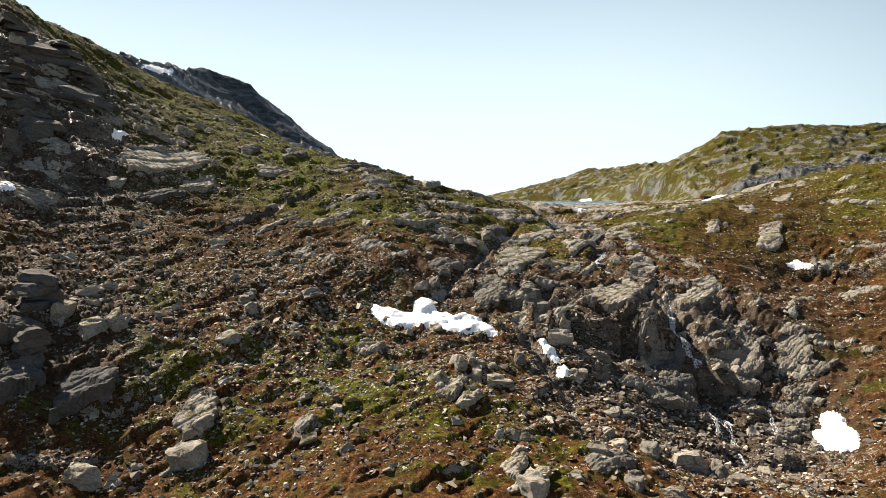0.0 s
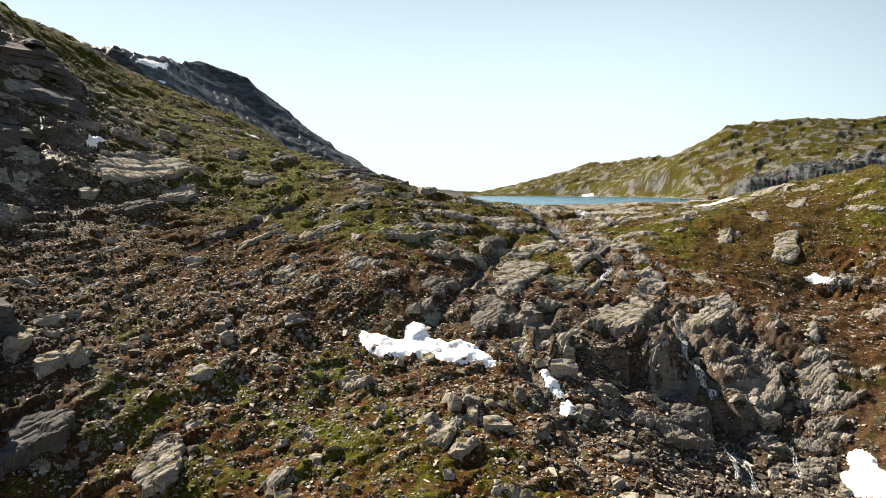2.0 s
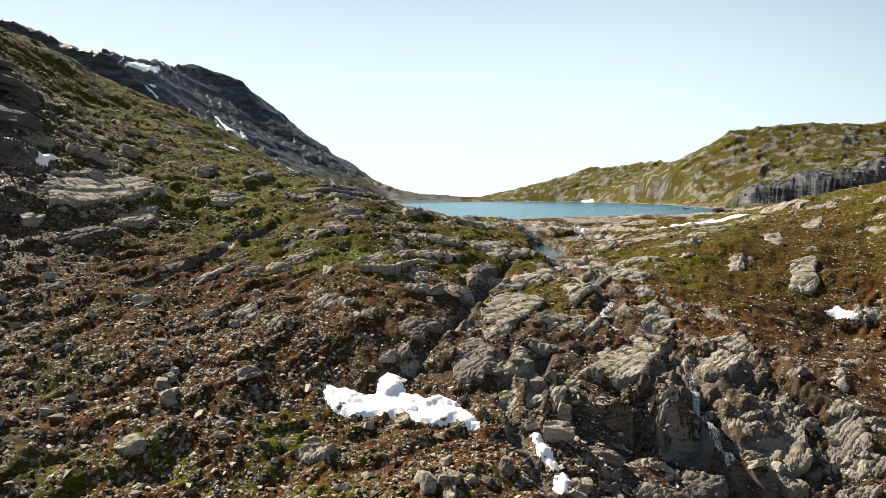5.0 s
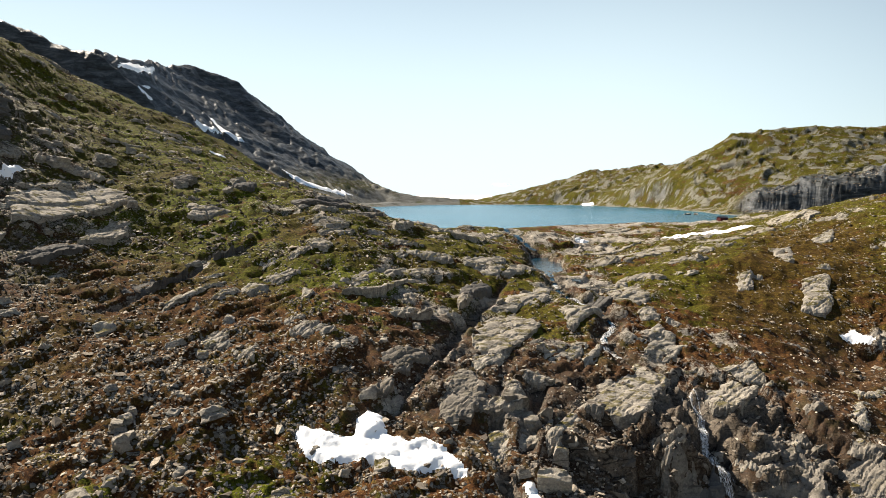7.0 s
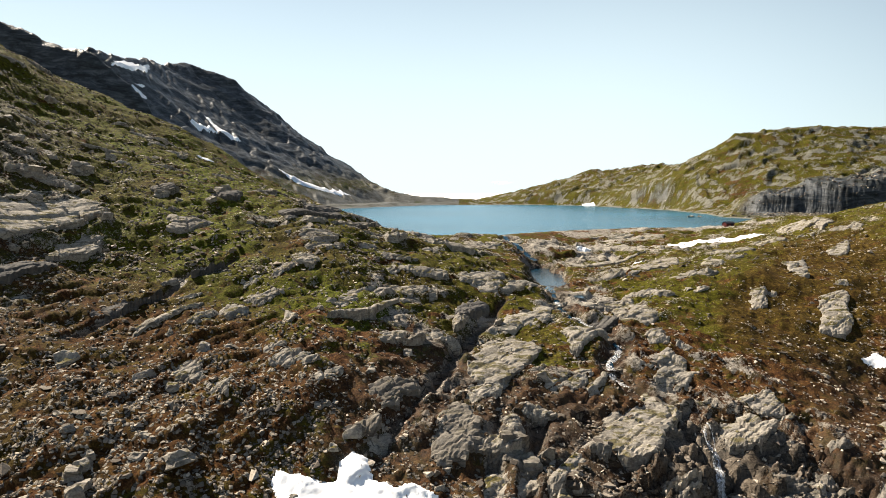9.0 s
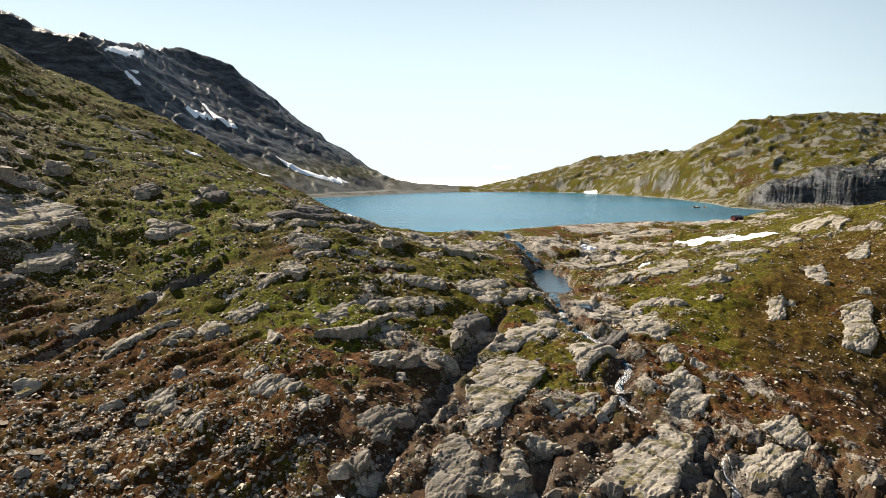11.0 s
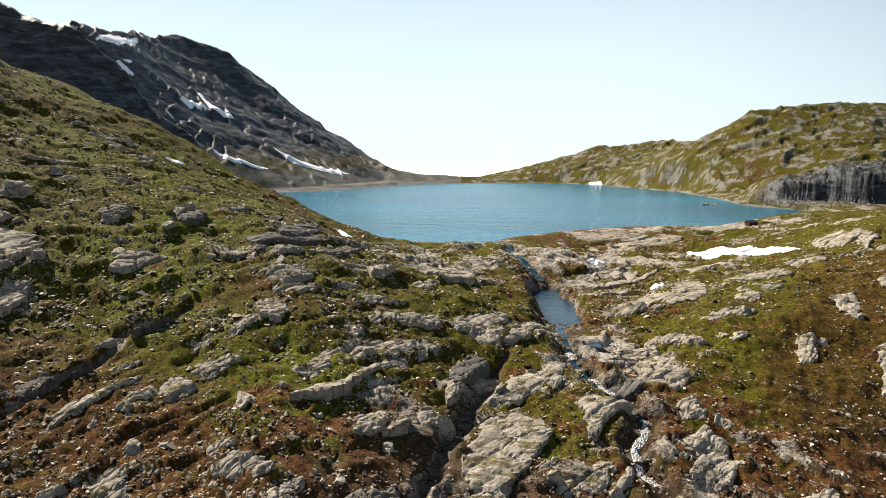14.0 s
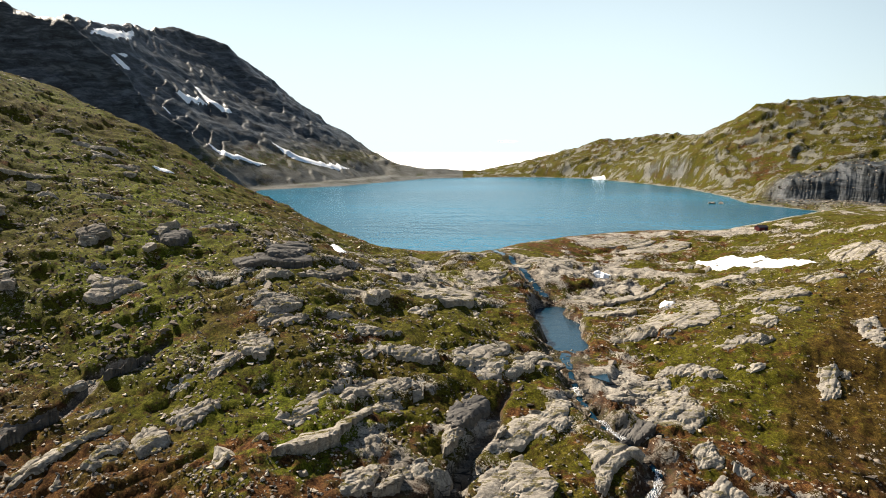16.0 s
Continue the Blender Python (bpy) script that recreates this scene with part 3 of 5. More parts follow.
    patch = fbm(x, y, 9, 4, 91)
    rock = np.clip(np.maximum(rock, (0.42 + 0.22 * smooth(y, 140, 170)) * bed + 0.5 * patch + 0.22 * fbm(x, y, 3.2, 3, 301)) * (0.85 + 0.5 * patch), 0, 1)
    green = (0.10 + 0.22 * smooth(y, 104, 130) + patches(x, y, GREEN)) * near + far * (1.0 + 0.5 * fbm(x, y, 60, 4, 93, where=far)) * (1 - 0.35 * mount * (x < 20)) + 0.45 * (near * far)
    rust = patches(x, y, RUST) * near
    d = lake_distance(x, y)
    rim = 0.6 * (1 - smooth(d + 4 * fbm(x, y, 9, 3, 95, where=far), 0.2, 1.8)) * far
    rock = np.maximum(rock, np.clip(rim + far * (0.2 + 0.45 * mount * (x < 0) + 0.2 * (x > 30) + 0.42 * fbm(x, y, 9, 4, 97, 0.8, far) + 0.28 * fbm(x * 0.5, big * 2.5, 9, 4, 99, 0.7, far)), 0, 1))
    foot = far * (x < 20) * (1 - smooth(big, 8, 26))
    rock = np.maximum(rock, foot * (0.6 + 0.4 * fbm(x, y, 12, 4, 303, where=far)))
    lush = np.clip(0.6 * smooth(fbm(x, y, 25, 3, 99), -0.1, 0.3) * (x < 20) + patches(x, y, [(-45, 175, 18, 0.6), (-12, 126, 8, 0.5)]), 0, 1)
    # the left mountain's shade is painted through this layer; its foot darkened less
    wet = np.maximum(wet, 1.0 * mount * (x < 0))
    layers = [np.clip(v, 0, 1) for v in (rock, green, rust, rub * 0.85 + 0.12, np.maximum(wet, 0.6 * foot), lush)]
    return z, layers


# ---- land mesh: one sheet, finest on the near slope, out to the horizon ----
def spaced(lo, hi, n, power):
    return lo + (hi - lo) * np.linspace(0, 1, n) ** power


def sheet(name, rows, cols, place, material):
    gy, gx = np.meshgrid(rows, cols, indexing="ij")
    x, y = place(gx, gy)
    z, layers = land(x.ravel(), y.ravel(), True)
    co = np.stack([x.ravel(), y.ravel(), z], 1)
    nr, nc = gx.shape
    i = (np.arange(nr - 1)[:, None] * nc + np.arange(nc - 1)[None]).ravel()
    quads = np.stack([i, i + 1, i + nc + 1, i + nc], 1)
    # facing up
    me = mesh_from(name, co, quads)
    # turf cannot hold on steep faces
    n = np.empty(len(co) * 3, np.float32)
    me.vertices.foreach_get("normal", n)
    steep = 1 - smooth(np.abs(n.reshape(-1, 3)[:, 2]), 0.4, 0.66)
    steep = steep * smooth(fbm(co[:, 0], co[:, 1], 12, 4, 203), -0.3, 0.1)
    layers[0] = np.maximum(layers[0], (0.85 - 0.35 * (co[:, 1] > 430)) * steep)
    # steep faces also get shade, put into the ground colour
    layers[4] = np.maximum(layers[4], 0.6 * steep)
    rgb = np.ones((len(co), 4), np.float32)
    rgb[:, 0], rgb[:, 1], rgb[:, 2] = layers[:3]
    me.color_attributes.new("cover", "FLOAT_COLOR", "POINT").data.foreach_set("color", rgb.ravel())
    rgb[:, 0], rgb[:, 1], rgb[:, 2] = layers[3:]
    me.color_attributes.new("wear_shade", "FLOAT_COLOR", "POINT").data.foreach_set("color", rgb.ravel())
    me.materials.append(material)
    return new(name, me)


def mesh_from(name, co, faces, smooth_faces=True):
    """A mesh of quads or triangles from arrays."""
    me = bpy.data.meshes.new(name)
    n, k = faces.shape
    me.vertices.add(len(co))
    me.vertices.foreach_set("co", np.asarray(co, np.float32).ravel())
    me.loops.add(n * k)
    me.loops.foreach_set("vertex_index", np.asarray(faces, np.int32).ravel())
    me.polygons.add(n)
    me.polygons.foreach_set("loop_start", np.arange(0, n * k, k, dtype=np.int32))
    me.polygons.foreach_set("use_smooth", np.full(n, smooth_faces))
    me.update(calc_edges=True)
    return me


def fan(u, y):
    """Columns spread out with the distance, as the valley opens."""
    return 8 + u * (12 + 0.72 * np.maximum(y, 30)), y


fine_rows = np.exp(np.linspace(math.log(46), math.log(720), 900))
land_rows = np.concatenate([np.linspace(-400, -24, 12), np.linspace(-20, 45.5, 72), fine_rows, spaced(724, 4900, 40, 2.0)])
side = spaced(1.004, 9, 34, 2.2)
land_cols = np.concatenate([-side[::-1], np.linspace(-1, 1, 800), side])
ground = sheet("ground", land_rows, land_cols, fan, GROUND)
tagged(ground, "mossy brown-green mountainside with bare grey bedrock and rubble", "ground", kind="structure")

# ---- lake and far haze sheet ----
def flat_water(name, outline, z, material, label):
    bm = bmesh.new()
    bm.faces.new([bm.verts.new((px, py, z)) for px, py in outline])
    bmesh.ops.triangulate(bm, faces=bm.faces)
    bmesh.ops.recalc_face_normals(bm, faces=bm.faces)
    if sum(f.normal.z for f in bm.faces) < 0:
        bmesh.ops.reverse_faces(bm, faces=bm.faces)
    me = bpy.data.meshes.new(name)
    bm.to_mesh(me)
    bm.free()
    me.materials.append(material)
    return tagged(new(name, me), label, "water", kind="structure")


middle = np.mean(SHORE, 0)
lake_outline = [(px + (px - middle[0]) / np.hypot(px - middle[0], py - middle[1]) * 5, py + (py - middle[1]) / np.hypot(px - middle[0], py - middle[1]) * 5) for px, py in SHORE]
flat_water("lake", lake_outline, 0.0, LAKE, "wide blue mountain lake with light ripples")
# added white sheet: its colour gives the bright haze of the distance
haze_floor = flat_water("backdrop", [(-4900, 705), (4900, 705), (4900, 4950), (-4900, 4950)], -16.0, HAZE_WHITE, "white sheet in place of bright haze over the far lowland")
tagged(haze_floor, category="backdrop")

# ---- rocks ----
def ball(level):
    bm = bmesh.new()
    bmesh.ops.create_icosphere(bm, subdivisions=level, radius=1.0)
    co = np.array([v.co for v in bm.verts])
    tri = np.array([[v.index for v in f.verts] for f in bm.faces])
    bm.free()
    return co, tri


BALLS = {n: ball(n) for n in (2, 3, 4, 5)}


def noise3(p, size, seed):
    """Cheap solid noise out of three plane noises."""
    q = p / size
    return (perlin(q[:, 0] + 3.1, q[:, 1] - 8.2, seed) + perlin(q[:, 1] + 1.7, q[:, 2] + 4.4, seed + 1) + perlin(q[:, 2] - 2.9, q[:, 0] + 6.3, seed + 2)) * 0.8


def layered(name, w, d, h, seed, level, material, plates=4):
    """A block of cliff: bedded layers, each a part, piled under one empty."""
    base, r = new(name), np.random.default_rng(seed + 77)
    for n in range(plates):
        q, t = rock_points(w * r.uniform(0.75, 1.05), d * r.uniform(0.75, 1.0), h * 1.5 / plates, seed + 31 * n, level - 1, True)
        me = mesh_from("rock_layer", q + (r.uniform(-0.12, 0.12) * w, r.uniform(-0.1, 0.1) * d + n * d * 0.10, h * (n / plates - 0.4)), t, False)
        me.materials.append(material)
        new("rock_layer", me).parent = base
    return base


def rock_mesh(name, w, d, h, seed, level, slab, material):
    p, tri = rock_points(w, d, h, seed, level, slab)
    me = mesh_from(name, p, tri, False)
    me.materials.append(material)
    return me


def rock_points(w, d, h, seed, level, slab):
    """A block of gneiss, split along joints: flat cut faces, bedding steps on the sides, worn edges."""
    rng = np.random.default_rng(seed)
    co, tri = BALLS[level]
    p = co * (1.75 if slab else 1.5)
    cuts = []
    skew = rng.uniform(-0.25, 0.25)
    for a in (0, 0.5, 1, 1.5):
        a = (a + rng.uniform(-0.12, 0.12)) * np.pi + skew
        cuts.append((math.cos(a), math.sin(a), rng.uniform(-0.12, 0.22), rng.uniform(0.74, 1.0)))
    for _ in range(7 if slab else 6):
        a, t = rng.uniform(0, 2 * np.pi), rng.uniform(-0.2, 0.45 if slab else 0.8)
        cuts.append((math.cos(a), math.sin(a), t, rng.uniform(0.84, 1.1)))
    cuts.append((rng.uniform(-0.12, 0.12), rng.uniform(-0.12, 0.12), 1, rng.uniform(0.75, 0.95)))
    cuts.append((rng.uniform(-0.3, 0.3), rng.uniform(-0.3, 0.3), 1, rng.uniform(0.85, 1.0)))
    cuts.append((0, 0, -1, 0.9))
    for nx, ny, nz, dist in cuts:
        n = np.array((nx, ny, nz))
        n = n / np.linalg.norm(n)
        over = np.maximum(p @ n - dist, 0)
        p = p - over[:, None] * n
    p = p * (w / 2, d / 2, h / 2)
    size = max(min(w, d), 0.4)
    # bedding: layers of unequal thickness step in and out
    layer = np.floor(p[:, 2] / max(h * 0.2, 0.25) + 2.2 * perlin(p[:, 0] / size, p[:, 1] / size, seed) + rng.uniform(0, 9))
    inset = ((layer * 0.7548 + seed * 0.37) % 1.0) * 0.10 * min(size, 3.0)
    r = np.hypot(p[:, 0], p[:, 1]) + 1e-6
    edge = smooth(r / (size * 0.5), 0.45, 0.9)
    p[:, :2] -= (p[:, :2] / r[:, None]) * (inset * edge)[:, None]
    # joints: narrow grooves that cross the top
    for _ in range(3 if slab else 1):
        a, o = rng.uniform(0, np.pi), rng.uniform(-0.3, 0.3) * size
        line = p[:, 0] * math.cos(a) + p[:, 1] * math.sin(a) - o + 0.25 * size * perlin(p[:, 0] / size * 1.7, p[:, 1] / size * 1.7, seed + 5)
        p[:, 2] -= 0.10 * min(h, 1.6) * np.exp(-((line / (0.035 * size + 0.05)) ** 2)) * (p[:, 2] > 0)
        p[:, 2] += 0.07 * min(h, 2.0) * np.tanh(line / (0.05 * size)) * (p[:, 2] > 0)
    for s, a in ((size * 0.45, 0.07), (size * 0.16, 0.035), (size * 0.06, 0.015)):
        p = p + p / np.linalg.norm(p, axis=1)[:, None] * (noise3(p, s, seed + int(s * 10)) * a * size)[:, None]
    return p, tri


def slope_at(x, y, reach):
    xs, ys = np.array([x - reach, x + reach, x, x]), np.array([y, y, y - reach, y + reach])
    z = landform(xs, ys)
    return Vector((-(z[1] - z[0]) / (2 * reach), -(z[3] - z[2]) / (2 * reach), 1)).normalized()


def set_rock(name, row, seed, material, label, group):
    x, y, w, d, h = row
    rng = np.random.default_rng(seed + 500)
    level = 4 if max(w, d) > 2.4 else 3
    cliff = name == "cliff_block"
    full = min(h, 6.5) * (0.85 if cliff else 1.0)
    up = slope_at(x, y, max(w, d) * 0.6)
    lean = Vector((rng.uniform(-0.15, 0.15), rng.uniform(-0.15, 0.15), 0))
    up = (up * 0.3 + Vector((0, 0, 0.7)) - lean).normalized()
    turn = up.to_track_quat("Z", "Y").to_matrix().to_4x4()
    xs, ys = x + np.array([0, w, -w, 0, 0]) * 0.3, y + np.array([0, 0, 0, d, -d]) * 0.3
    z = float(np.median(land(xs, ys)))
    ob = layered(name, w * 0.95, d * 0.95, full, seed, level, material) if cliff else new(name, rock_mesh(name, w * 0.95, d * 0.95, full, seed, level, False, material))
    ob.matrix_world = Matrix.Translation((x, y, z + (0.12 if cliff else -0.02) * full)) @ turn @ Matrix.Rotation(rng.uniform(-0.35, 0.35), 4, "Z")
    return tagged(ob, label, "rock", group)


def polygon_distance(x, y, outline):
    d, inside = np.full(np.shape(x), 1e9), np.zeros(np.shape(x), bool)
    for (ax, ay), (bx, by) in zip(outline, outline[1:] + outline[:1]):
        dx, dy = bx - ax, by - ay
        t = np.clip(((x - ax) * dx + (y - ay) * dy) / (dx * dx + dy * dy + 1e-9), 0, 1)
        d = np.minimum(d, np.hypot(x - ax - t * dx, y - ay - t * dy))
        inside ^= ((ay > y) != (by > y)) & (x < (bx - ax) * (y - ay) / (by - ay + 1e-9) + ax)
    return np.where(inside, d, -d)


def largest(quads, count):
    """The faces of the largest connected piece."""
    if not len(quads):
        return quads
    tag = np.arange(count)
    while True:
        low = tag[quads].min(1)
        then = tag.copy()
        for n in range(quads.shape[1]):
            np.minimum.at(then, quads[:, n], low)
        then = then[then]
        if (then == tag).all():
            break
        tag = then
    names, sizes = np.unique(tag[quads[:, 0]], return_counts=True)
    return quads[tag[quads[:, 0]] == names[sizes.argmax()]]


# each row: x, y, width, depth, height above the ground
LOWER_ROCKS = [
    (-26.4, 65.3, 4.7, 3.5, 4.0), (-48.5, 81.3, 3.5, 2.6, 3.6), (-44.0, 80.0, 4.4, 3.3, 3.6), (-41.9, 81.5, 3.5, 2.6, 3.2),
    (-35.6, 61.6, 3.6, 2.7, 3.1), (-19.7, 85.2, 1.7, 1.3, 1.2), (-26.9, 88.8, 2.2, 1.7, 2.0), (-60.6, 119.9, 4.1, 3.1, 3.3)]
KNOLL_ROCKS = [
    (1.9, 79.8, 2.3, 1.7, 2.3), (4.1, 78.6, 2.6, 2.0, 2.8), (2.9, 72.1, 3.5, 2.6, 2.0), (7.0, 76.4, 4.0, 3.0, 2.6),
    (8.5, 57.8, 3.9, 2.9, 4.0)]
GULLY_ROCKS = [
    (16.5, 90.7, 3.4, 2.6, 4.4), (15.0, 99.0, 3.1, 2.3, 3.3), (10.2, 85.3, 2.3, 1.7, 2.2), (27.4, 69.2, 4.3, 3.2, 3.9),
    (30.0, 68.4, 3.1, 2.3, 3.6), (18.7, 61.5, 3.0, 2.3, 2.9), (18.2, 84.8, 2.7, 2.0, 2.2), (22.9, 69.7, 3.4, 2.5, 1.9),
    (31.3, 66.3, 3.4, 2.6, 2.6), (22.7, 60.7, 3.1, 2.3, 2.3), (16.2, 65.7, 2.8, 2.1, 1.8), (13.3, 100.9, 3.5, 2.7, 3.4),
    (17.9, 94.8, 2.7, 2.0, 3.1)]
CLIFF_BLOCKS = [
    (-87.9, 143.4, 14.7, 9.7, 7.7), (-84.2, 132.5, 8.5, 6.4, 4.9), (-74.3, 120.7, 9.2, 6.9, 6.6), (-74.5, 139.0, 12.0, 9.0, 5.0),
    (-79.6, 124.5, 7.7, 5.8, 4.9), (-89.3, 156.2, 14.2, 6.8, 5.3), (-74.5, 113.7, 4.7, 3.5, 7.3),
    (-95.4, 150.6, 9.4, 7.1, 6.0), (-51.8, 83.8, 7.7, 5.8, 4.9), (-48.0, 73.0, 4.6, 3.5, 6.6), (-81.0, 152.7, 13.6, 7.4, 5.7)]

HILL_BOULDERS = [(-58.5, 146.1, 4.2, 3.4, 2.5), (-61.1, 153.5, 4.4, 3.5, 2.6), (-64.8, 144.6, 5.0, 4.0, 3.0), (-68.7, 150.9, 2.4, 1.9, 1.4),
    (-57.8, 177.6, 1.9, 1.5, 1.1), (-58.7, 195.3, 2.6, 2.1, 1.6), (-89.1, 191.9, 3.6, 2.9, 2.2), (-38.4, 164.2, 4.0, 3.2, 2.4),
    (-37.0, 153.6, 2.6, 2.1, 1.6), (-65.8, 153.1, 2.0, 1.6, 1.2), (-46.5, 154.3, 3.2, 2.6, 1.9), (-72.1, 152.7, 3.5, 2.8, 2.1),
    (-60.1, 138.0, 2.8, 2.2, 1.7), (-67.0, 143.2, 3.0, 2.4, 1.8), (-22.4, 148.7, 2.4, 1.9, 1.4), (-3.4, 149.6, 3.6, 2.9, 2.2),
    (-17.2, 161.5, 3.2, 2.6, 1.9), (-37.7, 160.3, 3.0, 2.4, 1.8), (-45.8, 154.2, 2.2, 1.8, 1.3)]
HEAP_BOULDERS = [(-25.7, 84.6, 1.6, 1.3, 1.0), (-27.4, 87.6, 1.4, 1.1, 0.8), (-20.3, 87.2, 1.7, 1.4, 1.0), (-26.7, 90.8, 1.5, 1.2, 0.9),
    (-22.8, 110.3, 2.2, 1.8, 1.3), (-20.0, 110.7, 1.6, 1.3, 1.0), (-28.3, 91.1, 2.6, 2.1, 1.6), (-27.8, 92.4, 2.0, 1.6, 1.2),
    (-27.0, 89.7, 2.2, 1.8, 1.3), (-32.3, 168.1, 1.8, 1.4, 1.1), (-55.5, 186.6, 2.4, 1.9, 1.4), (-61.6, 165.8, 2.6, 2.1, 1.6)]

AREAS = (("boulder", LOWER_ROCKS, ROCK, "grey gneiss block half sunk in rubble and heath", "rocks on the lower slope"),
         ("boulder", KNOLL_ROCKS, ROCK, "pale mossy gneiss block on a grassy knoll", "rocks on the knoll"),
         ("boulder", GULLY_ROCKS, ROCK_BARE, "bare grey boulder in the stony gully", "rocks in the gully"),
         ("boulder", HILL_BOULDERS, ROCK, "grey angular boulder resting on the mossy hillside", "boulders on the hillside"),
         ("boulder", HEAP_BOULDERS, ROCK, "grey block lying in a heap of stones", "heaped boulders"),
         ("cliff_block", CLIFF_BLOCKS, ROCK_DARK, "blocky cliff of layered rock, dark grey carrying its shade", "blocks of the cliff"))
seed = 100
for name, rows, material, label, group in AREAS:
    for row in rows:
        seed += 7
        damp = material is ROCK_BARE and seed % 3 > 0
        set_rock(name, row, seed, ROCK_WET_SHADE if damp else material, label.replace("bare grey", "dark damp") if damp else label, group)


# ---- outcrops: slabs of bedrock that dip into the turf and break off towards the valley ----
def outcrop(outline, lip, material, label, group, name="flat_rock", away=(0.75, -0.66)):
    """A jointed slab over an outline in the plan; its top rises to a broken edge, lip metres high."""
    corners = np.array(outline)
    lo, hi = corners.min(0), corners.max(0)
    key = int(abs(lo[0] * 131 + lo[1] * 57)) + 7
    r = np.random.default_rng(key)
    step = float(np.clip(max(hi - lo) / 40, 0.17, 0.42))
    x, y = np.meshgrid(np.arange(lo[0] - 0.8, hi[0] + 0.8, step), np.arange(lo[1] - 0.8, hi[1] + 0.8, step))
    size = float(min(hi - lo))
    d = polygon_distance(x, y, outline) + min(0.9, 0.15 * size) * fbm(x, y, max(1.2, 0.4 * size), 4, key % 97)
    low = land(x.ravel(), y.ravel()).reshape(x.shape)
    inside = d > 0
    if inside.sum() < 12:
        return None
    mx, my = x[inside].mean(), y[inside].mean()
    shape = lambda px, py: np.stack([np.ones(px.shape), px - mx, py - my, (px - mx) ** 2, (px - mx) * (py - my), (py - my) ** 2], -1)
    bend = np.linalg.lstsq(shape(x[inside], y[inside]), low[inside], rcond=None)[0]
    even = shape(x, y) @ bend
    across = (x * away[0] + y * away[1])
    a, b = across[inside].min(), across[inside].max()
    u = np.clip((across - a) / (b - a + 1e-6), 0, 1)
    top = even + 0.3 * (low - even) + 0.2 + 0.85 * lip * u ** 1.8
    # two sets of joints split the slab into plates, each a little higher or lower and tilted its own way
    turn = r.normal(0.65, 0.15)
    p = (x - mx) * math.cos(turn) + (y - my) * math.sin(turn) + 0.5 * fbm(x, y, max(2.0, 0.5 * size), 3, key + 1)
    q = (y - my) * math.cos(turn) - (x - mx) * math.sin(turn) + 0.6 * fbm(x, y, max(2.0, 0.5 * size), 3, key + 2)
    for long, wide, rise, groove in ((0.75 * size + 0.9, 0.36 * size + 0.5, 0.22, 0.24), (0.28 * size + 0.5, 0.15 * size + 0.3, 0.10, 0.12)):
        i, j = p / long + r.uniform(0, 9), q / wide + r.uniform(0, 9)
        i = i + 0.5 * (np.floor(j) % 2)
        plate = np.sin(np.floor(i) * 12.99 + np.floor(j) * 78.23 + key) * 43758.55
        plate = plate - np.floor(plate)
        fi, fj = i - np.floor(i), j - np.floor(j)
        top = top + rise * (plate - 0.5) * 2 + 0.6 * rise * ((fi - 0.5) * (plate * 7 % 1 - 0.5) + (fj - 0.5) * (plate * 13 % 1 - 0.2))
        gap = np.minimum(np.minimum(fi, 1 - fi) * long, np.minimum(fj, 1 - fj) * wide)
        top = top - groove * np.exp(-((gap / (0.08 + 0.3 * step)) ** 2))
    top = top + 0.05 * fbm(x, y, 1.1, 3, key + 3)
    z = top - (0.12 + 0.2 * u) * (1 - smooth(d, 0.0, 0.5)) - 0.32 * (1 - u) * (1 - smooth(d, 0.0, 0.9 + 0.06 * size))
    z = np.where(inside, z, np.minimum(low, z) - 0.3 - 0.3 * lip * u)
    gy, gx = np.gradient(d, step)
    g = np.hypot(gx, gy) + 1e-6
    move = np.where(np.abs(d) < 1.6 * step, np.where(inside, np.where(d < 0.65 * step, 0.1 * step, d), -0.05 * step) - d, 0)
    move = np.clip(move, -1.2 * step, 1.2 * step)
    ny, nx = x.shape
    i = np.arange(ny - 1)[:, None] * nx + np.arange(nx - 1)[None]
    near = np.maximum(np.maximum(d[:-1, :-1], d[1:, :-1]), np.maximum(d[:-1, 1:], d[1:, 1:])) > 0
    i = i[near]
    quads = largest(np.stack([i, i + 1, i + nx + 1, i + nx], 1), nx * ny)
    # the foot leans back under the broken edge
    x, y = x + move * gx / g, y + move * gy / g
    x, y = np.where(inside, x, x - 0.2 * lip * away[0] * u), np.where(inside, y, y - 0.2 * lip * away[1] * u)
    used, back = np.unique(quads, return_inverse=True)
    me = mesh_from(name, np.stack([x.ravel(), y.ravel(), z.ravel()], 1)[used], back.reshape(-1, 4), False)
    me.materials.append(material)
    return tagged(new(name, me), label, "rock", group)


